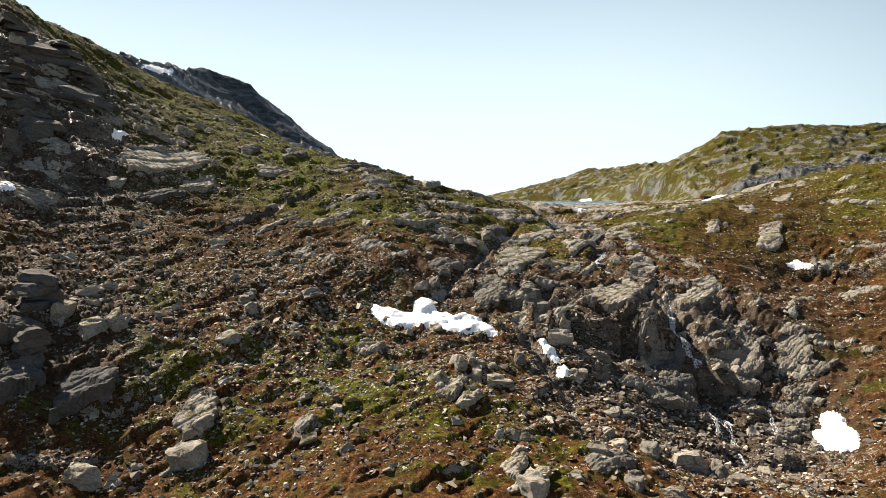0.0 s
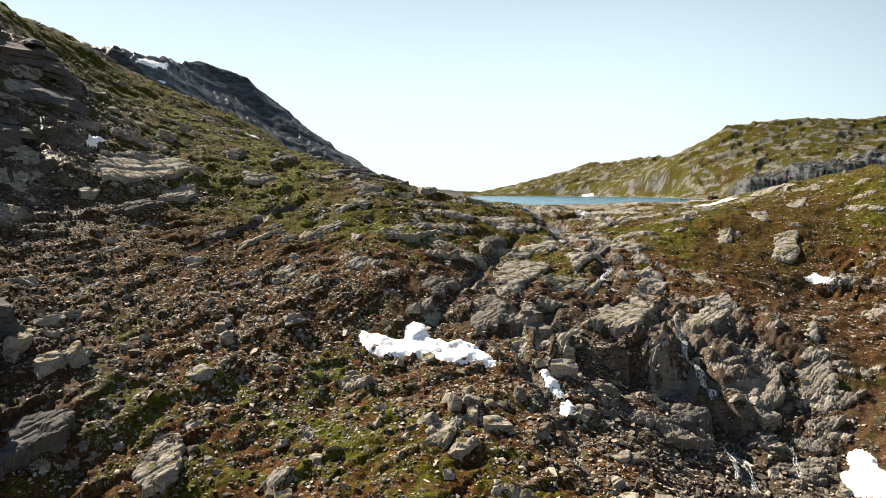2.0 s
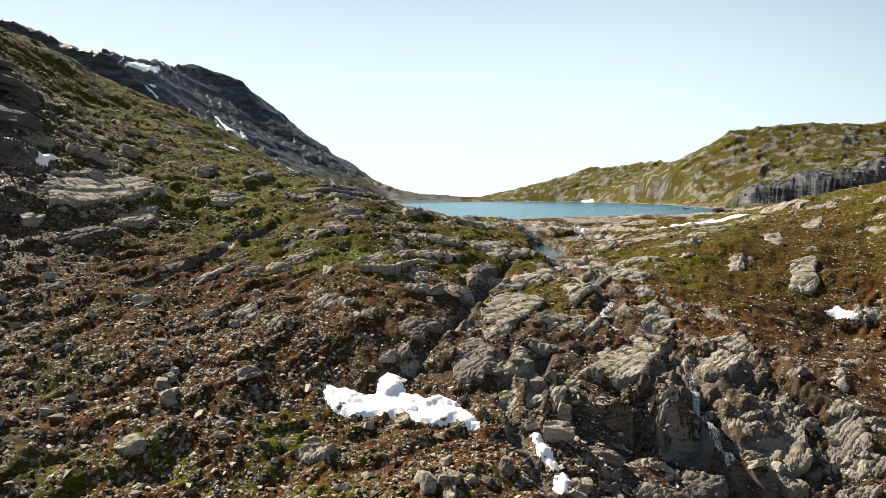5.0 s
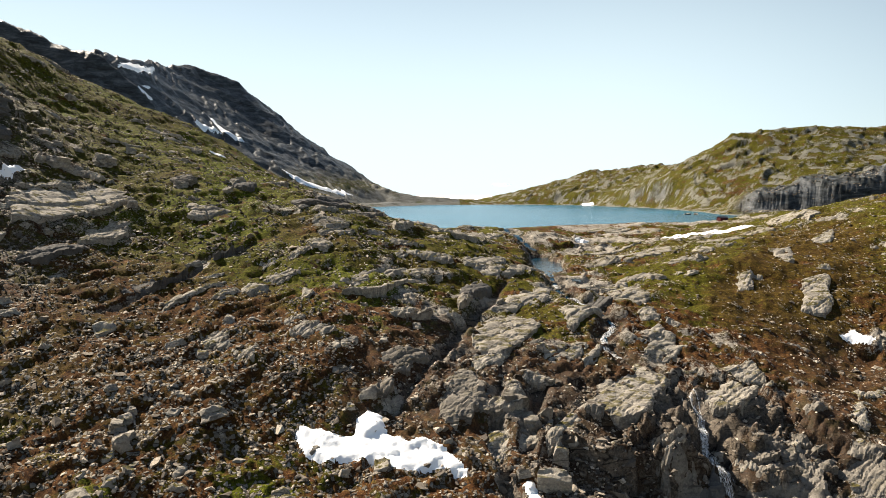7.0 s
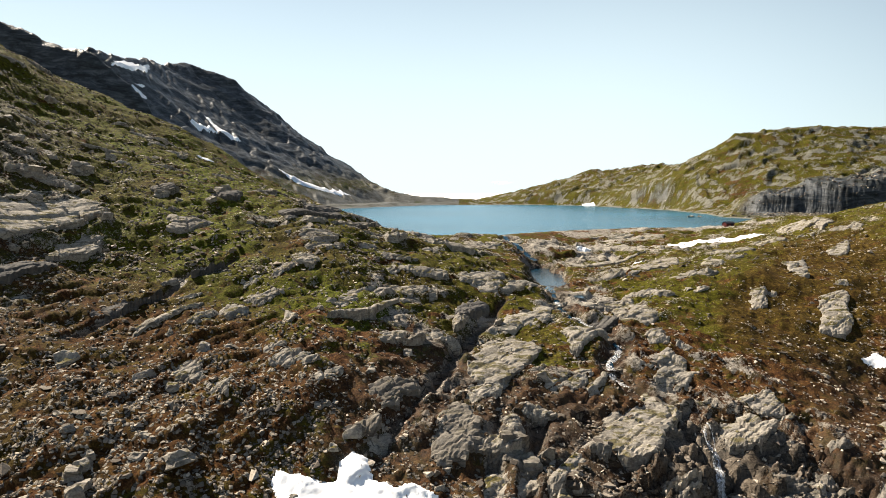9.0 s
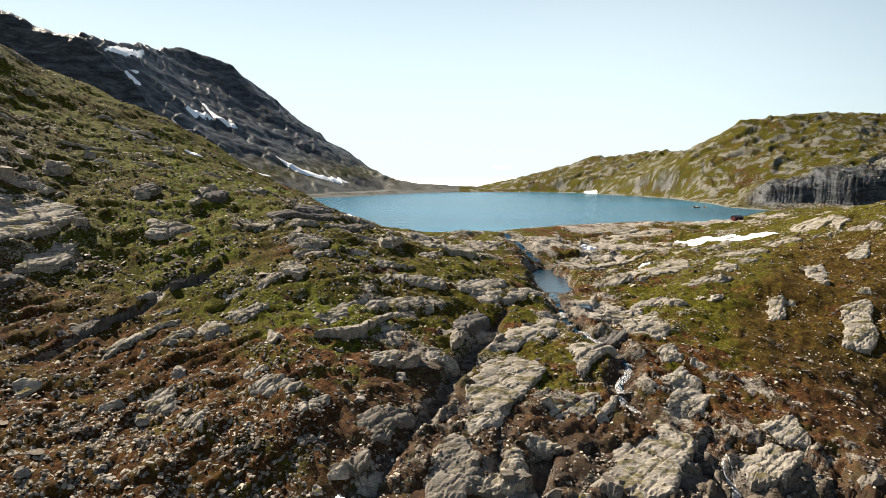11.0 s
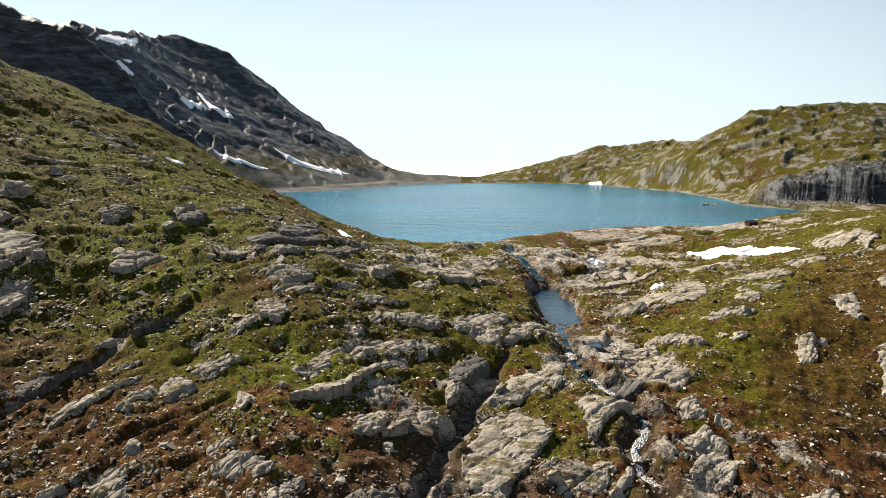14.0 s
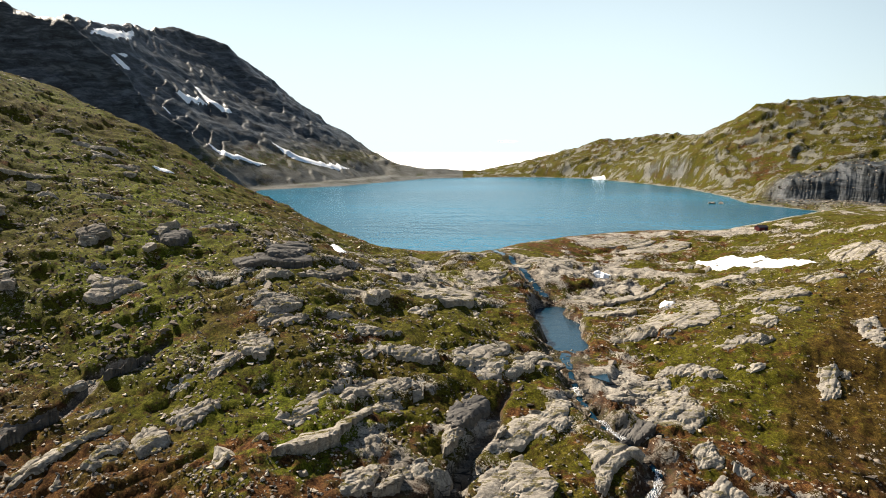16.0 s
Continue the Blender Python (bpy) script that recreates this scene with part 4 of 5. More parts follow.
def slab(lip, *outline):
    """An outcrop named after the ground it lies in."""
    x, y = np.mean(outline, 0)
    if y < 92 and x < -6:
        what = (ROCK, "grey cracked gneiss slab among rubble and heath", "rocks on the lower slope")
    elif y < 92 and x < 14:
        what = (ROCK, "pale mossy gneiss slab on a grassy knoll", "slabs on the knoll")
    elif 28 < x < 56 and y < 101:
        what = (ROCK_WET_SHADE, "dark wet jointed rock slab beside the waterfall", "slabs by the waterfall")
    elif 12 < x < 56 and y < 118:
        what = (ROCK_BARE, "broad pale jointed rock slab beside the waterfall", "slabs by the waterfall")
    elif 10 < x < 46 and y < 225:
        what = (ROCK_BARE, "smooth ice-worn rock slab beside the brook", "slabs by the brook")
    elif x >= 46:
        what = (ROCK, "low rounded rock slab in olive grass", "slabs in the meadow")
    elif x < -28:
        what = (ROCK, "long pale tilted rock slab in mossy heath", "slabs on the mossy slope")
    else:
        what = (ROCK, "weathered pale rock slab bedded in moss", "slabs on the bench")
    return outcrop(outline, lip, *what)


def wet_shade_ledge(lip, *outline):
    # the dark rock colour stands in for shade on the undercut fronts
    return outcrop(outline, lip, ROCK_DARK if lip > 1.5 else ROCK_WET_SHADE, "rock ledge with a broken edge, wet and shade in its dark colour", "wet ledges", "rock_ledge")


slab(1.0, (-42.6, 144.5), (-37.0, 145.8), (-33.7, 144.8), (-35.6, 142.7), (-37.3, 140.0), (-39.8, 139.6), (-40.0, 142.8))
slab(0.3, (-44.7, 146.5), (-41.1, 147.7), (-39.7, 146.5), (-42.6, 145.1))
slab(0.7, (-20.6, 143.5), (-17.1, 145.1), (-13.8, 144.2), (-11.3, 143.4), (-14.6, 141.4), (-18.2, 141.3))
slab(0.5, (-17.7, 140.5), (-14.1, 141.2), (-9.6, 141.2), (-12.3, 137.9), (-16.1, 137.4))
slab(0.8, (-19.4, 134.3), (-17.5, 137.4), (-14.9, 136.5), (-12.9, 133.0), (-13.9, 131.2), (-16.2, 131.2))
slab(0.6, (-19.6, 129.1), (-18.9, 132.7), (-16.1, 131.0), (-17.2, 128.8), (-18.0, 128.0))
slab(0.3, (-25.7, 126.2), (-23.5, 127.0), (-20.3, 126.6), (-20.9, 125.7), (-24.2, 125.7))
slab(0.8, (-24.5, 119.1), (-23.1, 121.5), (-20.2, 120.2), (-19.7, 116.7), (-22.0, 116.8), (-24.3, 117.9))
slab(1.9, (-9.3, 115.6), (-7.4, 121.7), (-4.4, 123.1), (-1.0, 128.2), (-0.4, 125.7), (-3.3, 121.0), (-5.1, 118.2), (-7.9, 116.0))
slab(0.35, (-10.4, 122.6), (-9.5, 127.6), (-6.0, 129.6), (-4.9, 128.5), (-6.3, 124.4), (-8.4, 122.7))
slab(0.6, (-4.6, 126.7), (-3.9, 130.7), (-2.3, 131.7), (-1.1, 129.2), (-2.4, 127.3))
slab(0.9, (-2.6, 116.0), (-1.1, 119.7), (1.2, 120.1), (1.1, 115.2), (0.3, 114.4), (-2.0, 113.2))
slab(2.2, (1.5, 117.2), (2.3, 120.5), (3.7, 118.9), (3.8, 115.5), (1.0, 114.5))
slab(0.4, (-34.2, 114.2), (-30.7, 117.8), (-28.0, 120.6), (-26.4, 122.2), (-26.3, 120.3), (-28.8, 116.4), (-31.6, 113.6), (-32.7, 112.0))
slab(0.9, (-4.4, 137.0), (-2.8, 139.8), (-0.2, 139.0), (6.2, 140.1), (7.4, 139.0), (5.8, 137.0), (-0.1, 136.9), (-2.9, 136.2))
slab(0.5, (-5.4, 142.0), (-4.1, 143.8), (0.6, 141.0), (-1.3, 140.0), (-4.3, 139.9))
slab(1.2, (-4.8, 155.3), (-2.7, 158.3), (-0.3, 150.8), (-3.6, 148.1))
slab(1.0, (-1.3, 159.1), (4.6, 171.5), (13.2, 170.7), (12.3, 160.5), (7.7, 155.3), (3.3, 156.2))
slab(0.8, (1.5, 150.1), (4.0, 155.5), (6.4, 154.4), (4.9, 148.3))
slab(1.4, (3.4, 131.6), (5.0, 133.0), (5.5, 131.3), (3.9, 130.7))
slab(0.4, (-12.5, 119.0), (-10.5, 120.1), (-9.9, 118.7), (-11.4, 117.7))
slab(0.2, (-22.7, 121.5), (-21.3, 124.5), (-17.5, 124.5), (-15.8, 123.2), (-18.5, 120.6), (-21.4, 120.9))
wet_shade_ledge(1.8, (-25.8, 155.4), (-20.5, 161.9), (-14.0, 163.3), (-13.9, 159.6), (-22.1, 151.0))
wet_shade_ledge(1.2, (-12.2, 157.4), (-9.8, 164.6), (-7.0, 158.6), (-10.7, 155.7))
slab(1.2, (-51.5, 141.4), (-48.9, 140.9), (-47.5, 138.3), (-48.6, 137.0))
slab(0.6, (9.4, 119.4), (13.0, 123.7), (16.8, 126.5), (18.3, 122.3), (19.5, 120.7), (18.5, 119.2))
slab(0.5, (13.4, 124.6), (15.4, 128.4), (18.1, 132.4), (22.9, 133.3), (22.5, 131.0), (20.7, 128.3), (16.2, 127.1))
slab(1.0, (22.4, 125.8), (25.0, 128.1), (28.0, 126.2), (29.6, 125.4), (26.3, 122.5), (24.5, 119.9), (23.5, 120.9), (23.8, 124.0))
slab(0.7, (27.8, 136.5), (32.2, 143.9), (38.2, 144.7), (38.0, 140.9), (35.6, 139.5), (32.9, 137.2), (28.6, 135.7))
slab(0.6, (33.2, 136.4), (35.9, 140.5), (39.3, 137.3), (38.0, 134.9), (33.5, 131.4), (32.7, 133.2))
wet_shade_ledge(1.8, (27.0, 129.1), (30.3, 133.0), (32.8, 130.4), (32.2, 129.3), (28.0, 127.6))
slab(1.3, (31.9, 171.9), (38.6, 182.9), (44.5, 182.4), (43.0, 174.6), (36.6, 166.2), (32.0, 169.3))
slab(1.0, (29.0, 183.8), (36.6, 187.6), (40.8, 185.9), (49.5, 189.4), (57.8, 195.3), (50.2, 186.6), (43.4, 184.0), (32.3, 181.3))
slab(0.6, (40.4, 164.5), (50.8, 179.1), (57.1, 175.1), (53.9, 164.0), (49.6, 157.9), (42.4, 156.0), (39.0, 158.6))
slab(0.6, (31.9, 157.0), (37.2, 161.1), (42.0, 156.6), (37.0, 155.7))
slab(0.4, (45.4, 148.5), (50.7, 152.2), (53.4, 152.0), (56.4, 149.8), (53.7, 148.8), (47.7, 147.5))
slab(0.5, (54.1, 157.3), (59.3, 162.1), (59.9, 155.3), (56.7, 154.1))
slab(0.5, (46.4, 144.1), (48.7, 146.6), (48.4, 143.4), (46.9, 142.7))
slab(0.5, (59.5, 174.1), (66.7, 178.0), (72.4, 176.6), (72.0, 169.5), (66.8, 168.3), (59.6, 167.0))
slab(0.6, (70.1, 154.8), (75.8, 158.7), (71.3, 149.0), (68.9, 149.4))
slab(0.5, (19.9, 143.0), (23.5, 149.4), (25.4, 147.5), (23.7, 144.0), (20.6, 140.8))
slab(0.6, (21.6, 137.3), (24.8, 141.1), (26.5, 139.1), (24.3, 138.2))
slab(0.5, (34.5, 125.0), (37.8, 128.1), (39.2, 126.8), (38.4, 124.1), (36.1, 124.6))
slab(2.0, (7.5, 128.8), (9.3, 130.9), (10.1, 127.1), (8.8, 123.7), (7.6, 122.5))
slab(1.2, (13.5, 131.6), (14.8, 130.9), (15.0, 128.4), (13.6, 127.5))
slab(1.2, (15.4, 139.1), (17.3, 143.8), (20.8, 145.8), (19.6, 140.8), (16.9, 139.4))
slab(1.0, (92.7, 202.9), (98.4, 201.3), (96.6, 189.6), (90.1, 185.1), (88.4, 193.8))
slab(0.5, (20.5, 202.1), (30.1, 215.5), (40.1, 218.5), (36.3, 203.2), (23.8, 200.0))
slab(0.5, (48.8, 246.2), (61.5, 252.2), (69.6, 248.6), (60.8, 241.1), (49.9, 241.0))
slab(0.4, (58.7, 190.9), (71.2, 199.7), (70.9, 191.7), (58.7, 181.2))
slab(1.8, (20.8, 102.0), (25.2, 108.0), (32.3, 115.3), (35.6, 111.2), (31.6, 104.6), (29.2, 100.2), (24.9, 101.1))
slab(1.3, (38.1, 110.8), (42.9, 110.8), (45.9, 108.6), (41.5, 104.5), (39.3, 105.6))
slab(1.2, (42.7, 114.1), (48.5, 116.7), (48.5, 111.1), (46.5, 110.6), (43.6, 112.5))
wet_shade_ledge(1.0, (4.6, 100.5), (6.7, 108.6), (9.5, 107.1), (10.5, 101.1), (8.4, 97.7), (5.3, 97.0))
slab(1.2, (12.5, 105.1), (15.0, 105.8), (15.2, 101.8), (13.0, 99.7))
slab(1.6, (16.2, 97.6), (18.4, 99.3), (18.6, 95.4), (16.7, 94.4))
slab(1.0, (-63.7, 129.2), (-63.1, 140.0), (-58.1, 145.0), (-51.7, 143.3), (-52.6, 134.6), (-56.9, 126.6), (-59.7, 123.0))
slab(1.5, (-55.6, 138.5), (-53.4, 143.8), (-49.5, 142.1), (-50.6, 136.2))
wet_shade_ledge(1.6, (-55.3, 117.3), (-53.5, 123.5), (-50.1, 128.8), (-48.5, 123.4), (-52.8, 117.1))
slab(0.4, (-26.1, 107.5), (-23.3, 108.6), (-20.5, 104.4), (-24.1, 104.9))
slab(0.9, (68.6, 141.9), (74.5, 142.7), (71.2, 134.9), (67.7, 130.7), (64.3, 132.0))
slab(1.0, (28.6, 96.2), (31.4, 97.1), (33.1, 96.6), (30.7, 94.9))
wet_shade_ledge(0.9, (-3.4, 105.6), (-0.4, 108.0), (2.4, 107.9), (1.2, 104.0), (-2.2, 103.9))
wet_shade_ledge(2.2, (-44.0, 71.5), (-43.9, 75.0), (-39.7, 75.3), (-38.2, 74.8), (-36.9, 71.8), (-38.7, 68.9), (-41.3, 67.2))
slab(1.6, (-29.8, 69.3), (-29.9, 74.3), (-27.2, 74.5), (-25.8, 72.9), (-25.2, 69.6), (-25.6, 67.6), (-27.6, 67.1))
slab(1.3, (-12.3, 85.2), (-10.4, 88.0), (-7.5, 86.0), (-8.4, 83.4), (-11.7, 84.4))
slab(0.6, (-28.0, 75.2), (-26.1, 77.0), (-24.3, 76.7), (-26.0, 74.6))
slab(0.6, (-17.0, 68.4), (-15.5, 71.2), (-13.8, 72.4), (-14.1, 68.8), (-15.3, 67.6))
slab(1.0, (-25.6, 107.1), (-23.2, 108.3), (-21.5, 105.8), (-23.6, 105.0))
slab(0.6, (-1.2, 72.6), (-0.5, 78.5), (0.9, 78.9), (0.9, 72.9))
slab(2.4, (40.9, 96.5), (45.9, 101.8), (49.6, 99.0), (47.3, 93.3), (43.9, 93.7), (40.9, 95.3))
wet_shade_ledge(1.6, (30.7, 94.7), (35.7, 96.9), (36.4, 94.4), (32.3, 92.0))
wet_shade_ledge(2.6, (27.7, 87.0), (32.9, 90.7), (36.5, 91.9), (34.4, 88.1), (29.2, 85.9))
slab(1.4, (1.3, 71.5), (2.5, 74.3), (4.5, 73.1), (4.0, 71.2))
slab(1.0, (0.9, 77.8), (3.0, 78.8), (2.7, 75.3), (1.1, 75.5))
slab(1.8, (2.7, 80.4), (4.7, 86.3), (5.4, 82.6), (3.9, 79.0))
slab(1.2, (4.2, 66.5), (6.4, 68.0), (9.3, 67.6), (9.9, 66.4))
slab(1.5, (52.3, 98.5), (54.5, 97.1), (54.3, 94.0), (52.3, 95.0))
slab(0.8, (58.2, 108.5), (61.7, 109.9), (57.2, 103.5), (55.4, 104.0))
wet_shade_ledge(1.0, (31.8, 96.6), (34.0, 96.8), (35.1, 96.8), (32.1, 95.9))
wet_shade_ledge(1.8, (39.2, 91.0), (43.2, 90.0), (44.1, 88.8), (39.8, 88.0))
wet_shade_ledge(1.2, (43.7, 86.1), (47.2, 87.3), (48.4, 85.2), (44.8, 84.6))
slab(1.0, (5.3, 61.5), (7.8, 65.9), (9.0, 64.2), (7.3, 59.7))
slab(1.8, (6.1, 58.1), (9.5, 63.4), (10.9, 62.0), (9.1, 57.0))
slab(1.4, (-0.9, 72.8), (1.1, 78.7), (2.7, 74.3), (1.7, 72.3))
wet_shade_ledge(0.8, (14.2, 64.1), (19.7, 69.5), (20.2, 64.6), (15.2, 61.1))
wet_shade_ledge(3.0, (-50.0, 71.6), (-47.5, 74.9), (-44.6, 71.0), (-46.4, 66.1))
wet_shade_ledge(3.0, (-53.5, 77.1), (-51.5, 80.5), (-48.9, 77.8), (-50.8, 72.9))
slab(1.2, (50.8, 99.4), (56.2, 99.8), (55.3, 94.7), (51.2, 94.9))
slab(0.5, (-25.6, 106.8), (-24.3, 108.6), (-20.8, 104.9), (-22.4, 104.6))
slab(0.6, (-11.6, 108.1), (-9.1, 109.4), (-8.1, 107.6), (-9.9, 106.5))
slab(0.6, (-17.3, 110.8), (-13.7, 111.3), (-12.7, 110.1), (-15.4, 109.0))
slab(0.4, (-20.7, 102.3), (-20.2, 103.9), (-17.5, 104.0), (-17.1, 101.5))
slab(0.4, (-33.0, 98.1), (-32.0, 99.1), (-29.5, 97.7), (-30.9, 96.7))
slab(0.6, (33.9, 115.9), (38.8, 121.4), (40.0, 119.0), (37.9, 114.6))
wet_shade_ledge(1.2, (-2.8, 106.2), (-0.8, 107.6), (3.2, 109.2), (3.7, 106.6), (-0.5, 104.5))
wet_shade_ledge(1.4, (-4.6, 100.2), (-2.5, 103.2), (-0.4, 103.6), (-0.6, 101.0), (-2.9, 99.5))
slab(1.0, (95.4, 195.4), (99.8, 195.5), (98.6, 186.8), (91.3, 178.9))
slab(0.5, (70.1, 154.6), (76.1, 158.3), (71.0, 147.4), (68.3, 147.9))
slab(0.6, (84.2, 166.5), (91.9, 169.7), (85.6, 160.1), (79.9, 157.9))
slab(0.5, (56.4, 238.9), (73.9, 251.0), (79.0, 244.9), (67.7, 231.3))
slab(0.4, (35.6, 127.8), (38.7, 128.0), (38.6, 124.9), (35.4, 124.0))
slab(0.7, (8.9, 115.2), (11.5, 121.8), (15.4, 126.0), (18.8, 122.9), (19.4, 120.6), (17.2, 116.3), (14.8, 112.9), (12.6, 110.1), (9.8, 110.3), (9.0, 113.2))
slab(0.5, (12.9, 125.9), (15.2, 131.6), (19.7, 135.0), (24.8, 136.9), (21.5, 130.0), (17.3, 127.4))
wet_shade_ledge(2.4, (-40.1, 116.8), (-38.2, 119.7), (-35.9, 122.3), (-33.4, 124.7), (-32.3, 120.4), (-35.2, 117.7), (-38.4, 115.9))
wet_shade_ledge(1.6, (-33.0, 129.1), (-29.9, 131.1), (-27.4, 134.8), (-27.2, 129.7), (-30.0, 126.6))
slab(0.5, (31.0, 137.7), (37.7, 141.5), (40.8, 134.6), (37.1, 130.3), (31.4, 130.7))
slab(0.5, (34.7, 121.3), (38.2, 123.9), (40.0, 121.5), (36.5, 116.0), (33.1, 115.7))
slab(0.6, (58.5, 143.6), (61.4, 143.7), (59.5, 138.5), (55.8, 136.7))
wet_shade_ledge(1.6, (7.5, 131.8), (10.6, 135.4), (13.6, 134.6), (11.9, 130.0), (8.2, 125.0))
slab(0.7, (7.5, 141.5), (12.6, 146.5), (17.3, 146.3), (14.8, 140.8), (9.1, 138.7))
slab(0.6, (-3.4, 131.9), (0.7, 134.8), (4.2, 132.3), (1.1, 129.7), (-2.3, 128.7))
slab(0.5, (-15.5, 108.8), (-12.6, 110.0), (-9.6, 109.0), (-11.0, 106.5), (-14.3, 107.0))
slab(0.5, (-26.4, 108.2), (-23.6, 109.0), (-21.5, 106.8), (-24.5, 106.5))
wet_shade_ledge(1.8, (-21.7, 161.1), (-19.3, 174.6), (-14.8, 167.9), (-16.6, 159.0), (-19.8, 156.0))
wet_shade_ledge(1.6, (-38.7, 158.5), (-36.9, 165.1), (-33.0, 161.0), (-34.7, 155.2))
wet_shade_ledge(1.4, (-51.2, 157.0), (-46.4, 158.0), (-43.5, 155.6), (-47.4, 153.2))
slab(0.4, (-68.9, 195.1), (-65.5, 197.7), (-62.5, 195.1), (-65.6, 192.1))

# ---- loose boulders, each a thing of its own, on shared shapes ----
shapes = [rock_mesh("loose_boulder", 1.0, random.uniform(0.7, 1.0), random.uniform(0.55, 0.85), 900 + n, 3, n % 2 == 0, ROCK if n % 3 else ROCK_BARE) for n in range(12)]
rng = np.random.default_rng(17)


def scatter(count, seed, lo, hi, weight):
    """Places on the near slope, denser where weight is high."""
    r = np.random.default_rng(seed)
    out = np.zeros((0, 2))
    while len(out) < count:
        y = np.exp(r.uniform(math.log(lo), math.log(hi), 60000))
        x = 8 + r.uniform(-1, 1, 60000) * (10 + 0.7 * y)
        keep = (r.uniform(0, 1, 60000) < weight(x, y)) & (lake_distance(x, y) > 1.0)
        out = np.concatenate([out, np.stack([x, y], 1)[keep]])
    return out[:count]


def stone_weight(x, y):
    clump = smooth(fbm(x, y, 7, 3, 131), -0.15, 0.35)
    return (1 - patches(x, y, [(62, 138, 18, 0.6)])) * np.clip((0.2 + 0.8 * patches(x, y, GRAVEL) + 0.25 * patches(x, y, BEDROCK)) * (0.25 + clump), 0, 1)


spots = scatter(230, 5, 52, 190, stone_weight)
heights = land(spots[:, 0], spots[:, 1])
for (x, y), z in zip(spots, heights):
    size = float(np.exp(rng.normal(0.30, 0.38)))
    ob = new("loose_boulder", shapes[int(rng.integers(12))])
    ob.matrix_world = Matrix.Translation((x, y, z - 0.02 * size)) @ Euler((rng.normal(0, 0.3), rng.normal(0, 0.3), rng.uniform(0, 6.28))).to_matrix().to_4x4() @ Matrix.Diagonal((size * 1.1, size, size * 0.75, 1))
    tagged(ob, "angular grey stone lying loose on the slope", "rock", "loose boulders")

# ---- bedrock ribs that show through the turf ----
def rib_weight(x, y):
    d, w, _ = along(x, y, BROOK)
    return np.clip((0.15 + 0.9 * patches(x, y, BEDROCK) + 0.35 * smooth(fbm(x, y, 12, 3, 161), 0, 0.3)) * (d > w + 1.5) * (y > 92) * (1 - patches(x, y, [(65, 119, 10, 0.9)])), 0, 1)


for x, y in scatter(200, 23, 92, 232, rib_weight):
    size = float(np.clip(np.exp(rng.normal(0.75, 0.4)), 1.0, 4.0))
    strike = 0.72 - 0.9 * float(smooth(np.array(x), 12, 45)) + rng.normal(0, 0.25)
    ring = []
    for n in range(7):
        a, reach = n * 0.9 + rng.uniform(-0.25, 0.25), size * rng.uniform(0.75, 1.15)
        px, py = 1.25 * reach * math.cos(a), 0.6 * reach * math.sin(a)
        ring.append((x + px * math.cos(strike) - py * math.sin(strike), y + px * math.sin(strike) + py * math.cos(strike)))
    outcrop(ring, float(rng.uniform(0.1, 0.6) + (x < -12) * (y > 128) * rng.uniform(0, 1.0)), ROCK if rng.random() < 0.6 else ROCK_BARE, "pale weathered bedrock rib showing through turf", "bedrock ribs")

# ---- broken ledges of the cliff beside the waterfall ----
def cliff_weight(x, y):
    d, w, _ = along(x, y, BROOK)
    return np.clip(patches(x, y, [(36, 96, 9, 0.9), (45, 92, 9, 0.9), (28, 90, 7, 0.6), (50, 100, 8, 0.6), (12, 100, 6, 0.5)]), 0, 1) * (d > 1.6) * (y > 80)


for x, y in scatter(52, 41, 80, 108, cliff_weight):
    size = float(np.clip(np.exp(rng.normal(0.55, 0.35)), 1.0, 3.2))
    strike = rng.normal(-0.35, 0.3)
    ring = []
    for n in range(6):
        a, reach = n * 1.047 + rng.uniform(-0.2, 0.2), size * rng.uniform(0.85, 1.15)
        px, py = 1.3 * reach * math.cos(a), 0.65 * reach * math.sin(a)
        ring.append((x + px * math.cos(strike) - py * math.sin(strike), y + px * math.sin(strike) + py * math.cos(strike)))
    outcrop(ring, float(rng.uniform(0.9, 2.0)), ROCK_WET_SHADE if rng.random() < 0.7 else ROCK_BARE, "dark jointed ledge of the waterfall cliff", "ledges of the fall cliff", "rock_ledge", (0.3, -0.95))

# ---- stones past counting: rubble over the slope ----
def hull_stone(seed):
    r = np.random.default_rng(seed)
    bm = bmesh.new()
    for _ in range(8):
        v = r.normal(size=3)
        v = v / np.linalg.norm(v) * (0.5, 0.38, 0.24)
        bm.verts.new(v)
    got = bmesh.ops.convex_hull(bm, input=bm.verts)
    bmesh.ops.delete(bm, geom=[v for v in bm.verts if not v.link_faces], context="VERTS")
    bmesh.ops.triangulate(bm, faces=bm.faces)
    bm.verts.index_update()
    co = np.array([v.co for v in bm.verts])
    tri = np.array([[v.index for v in f.verts] for f in bm.faces])
    bm.free()
    return co, tri


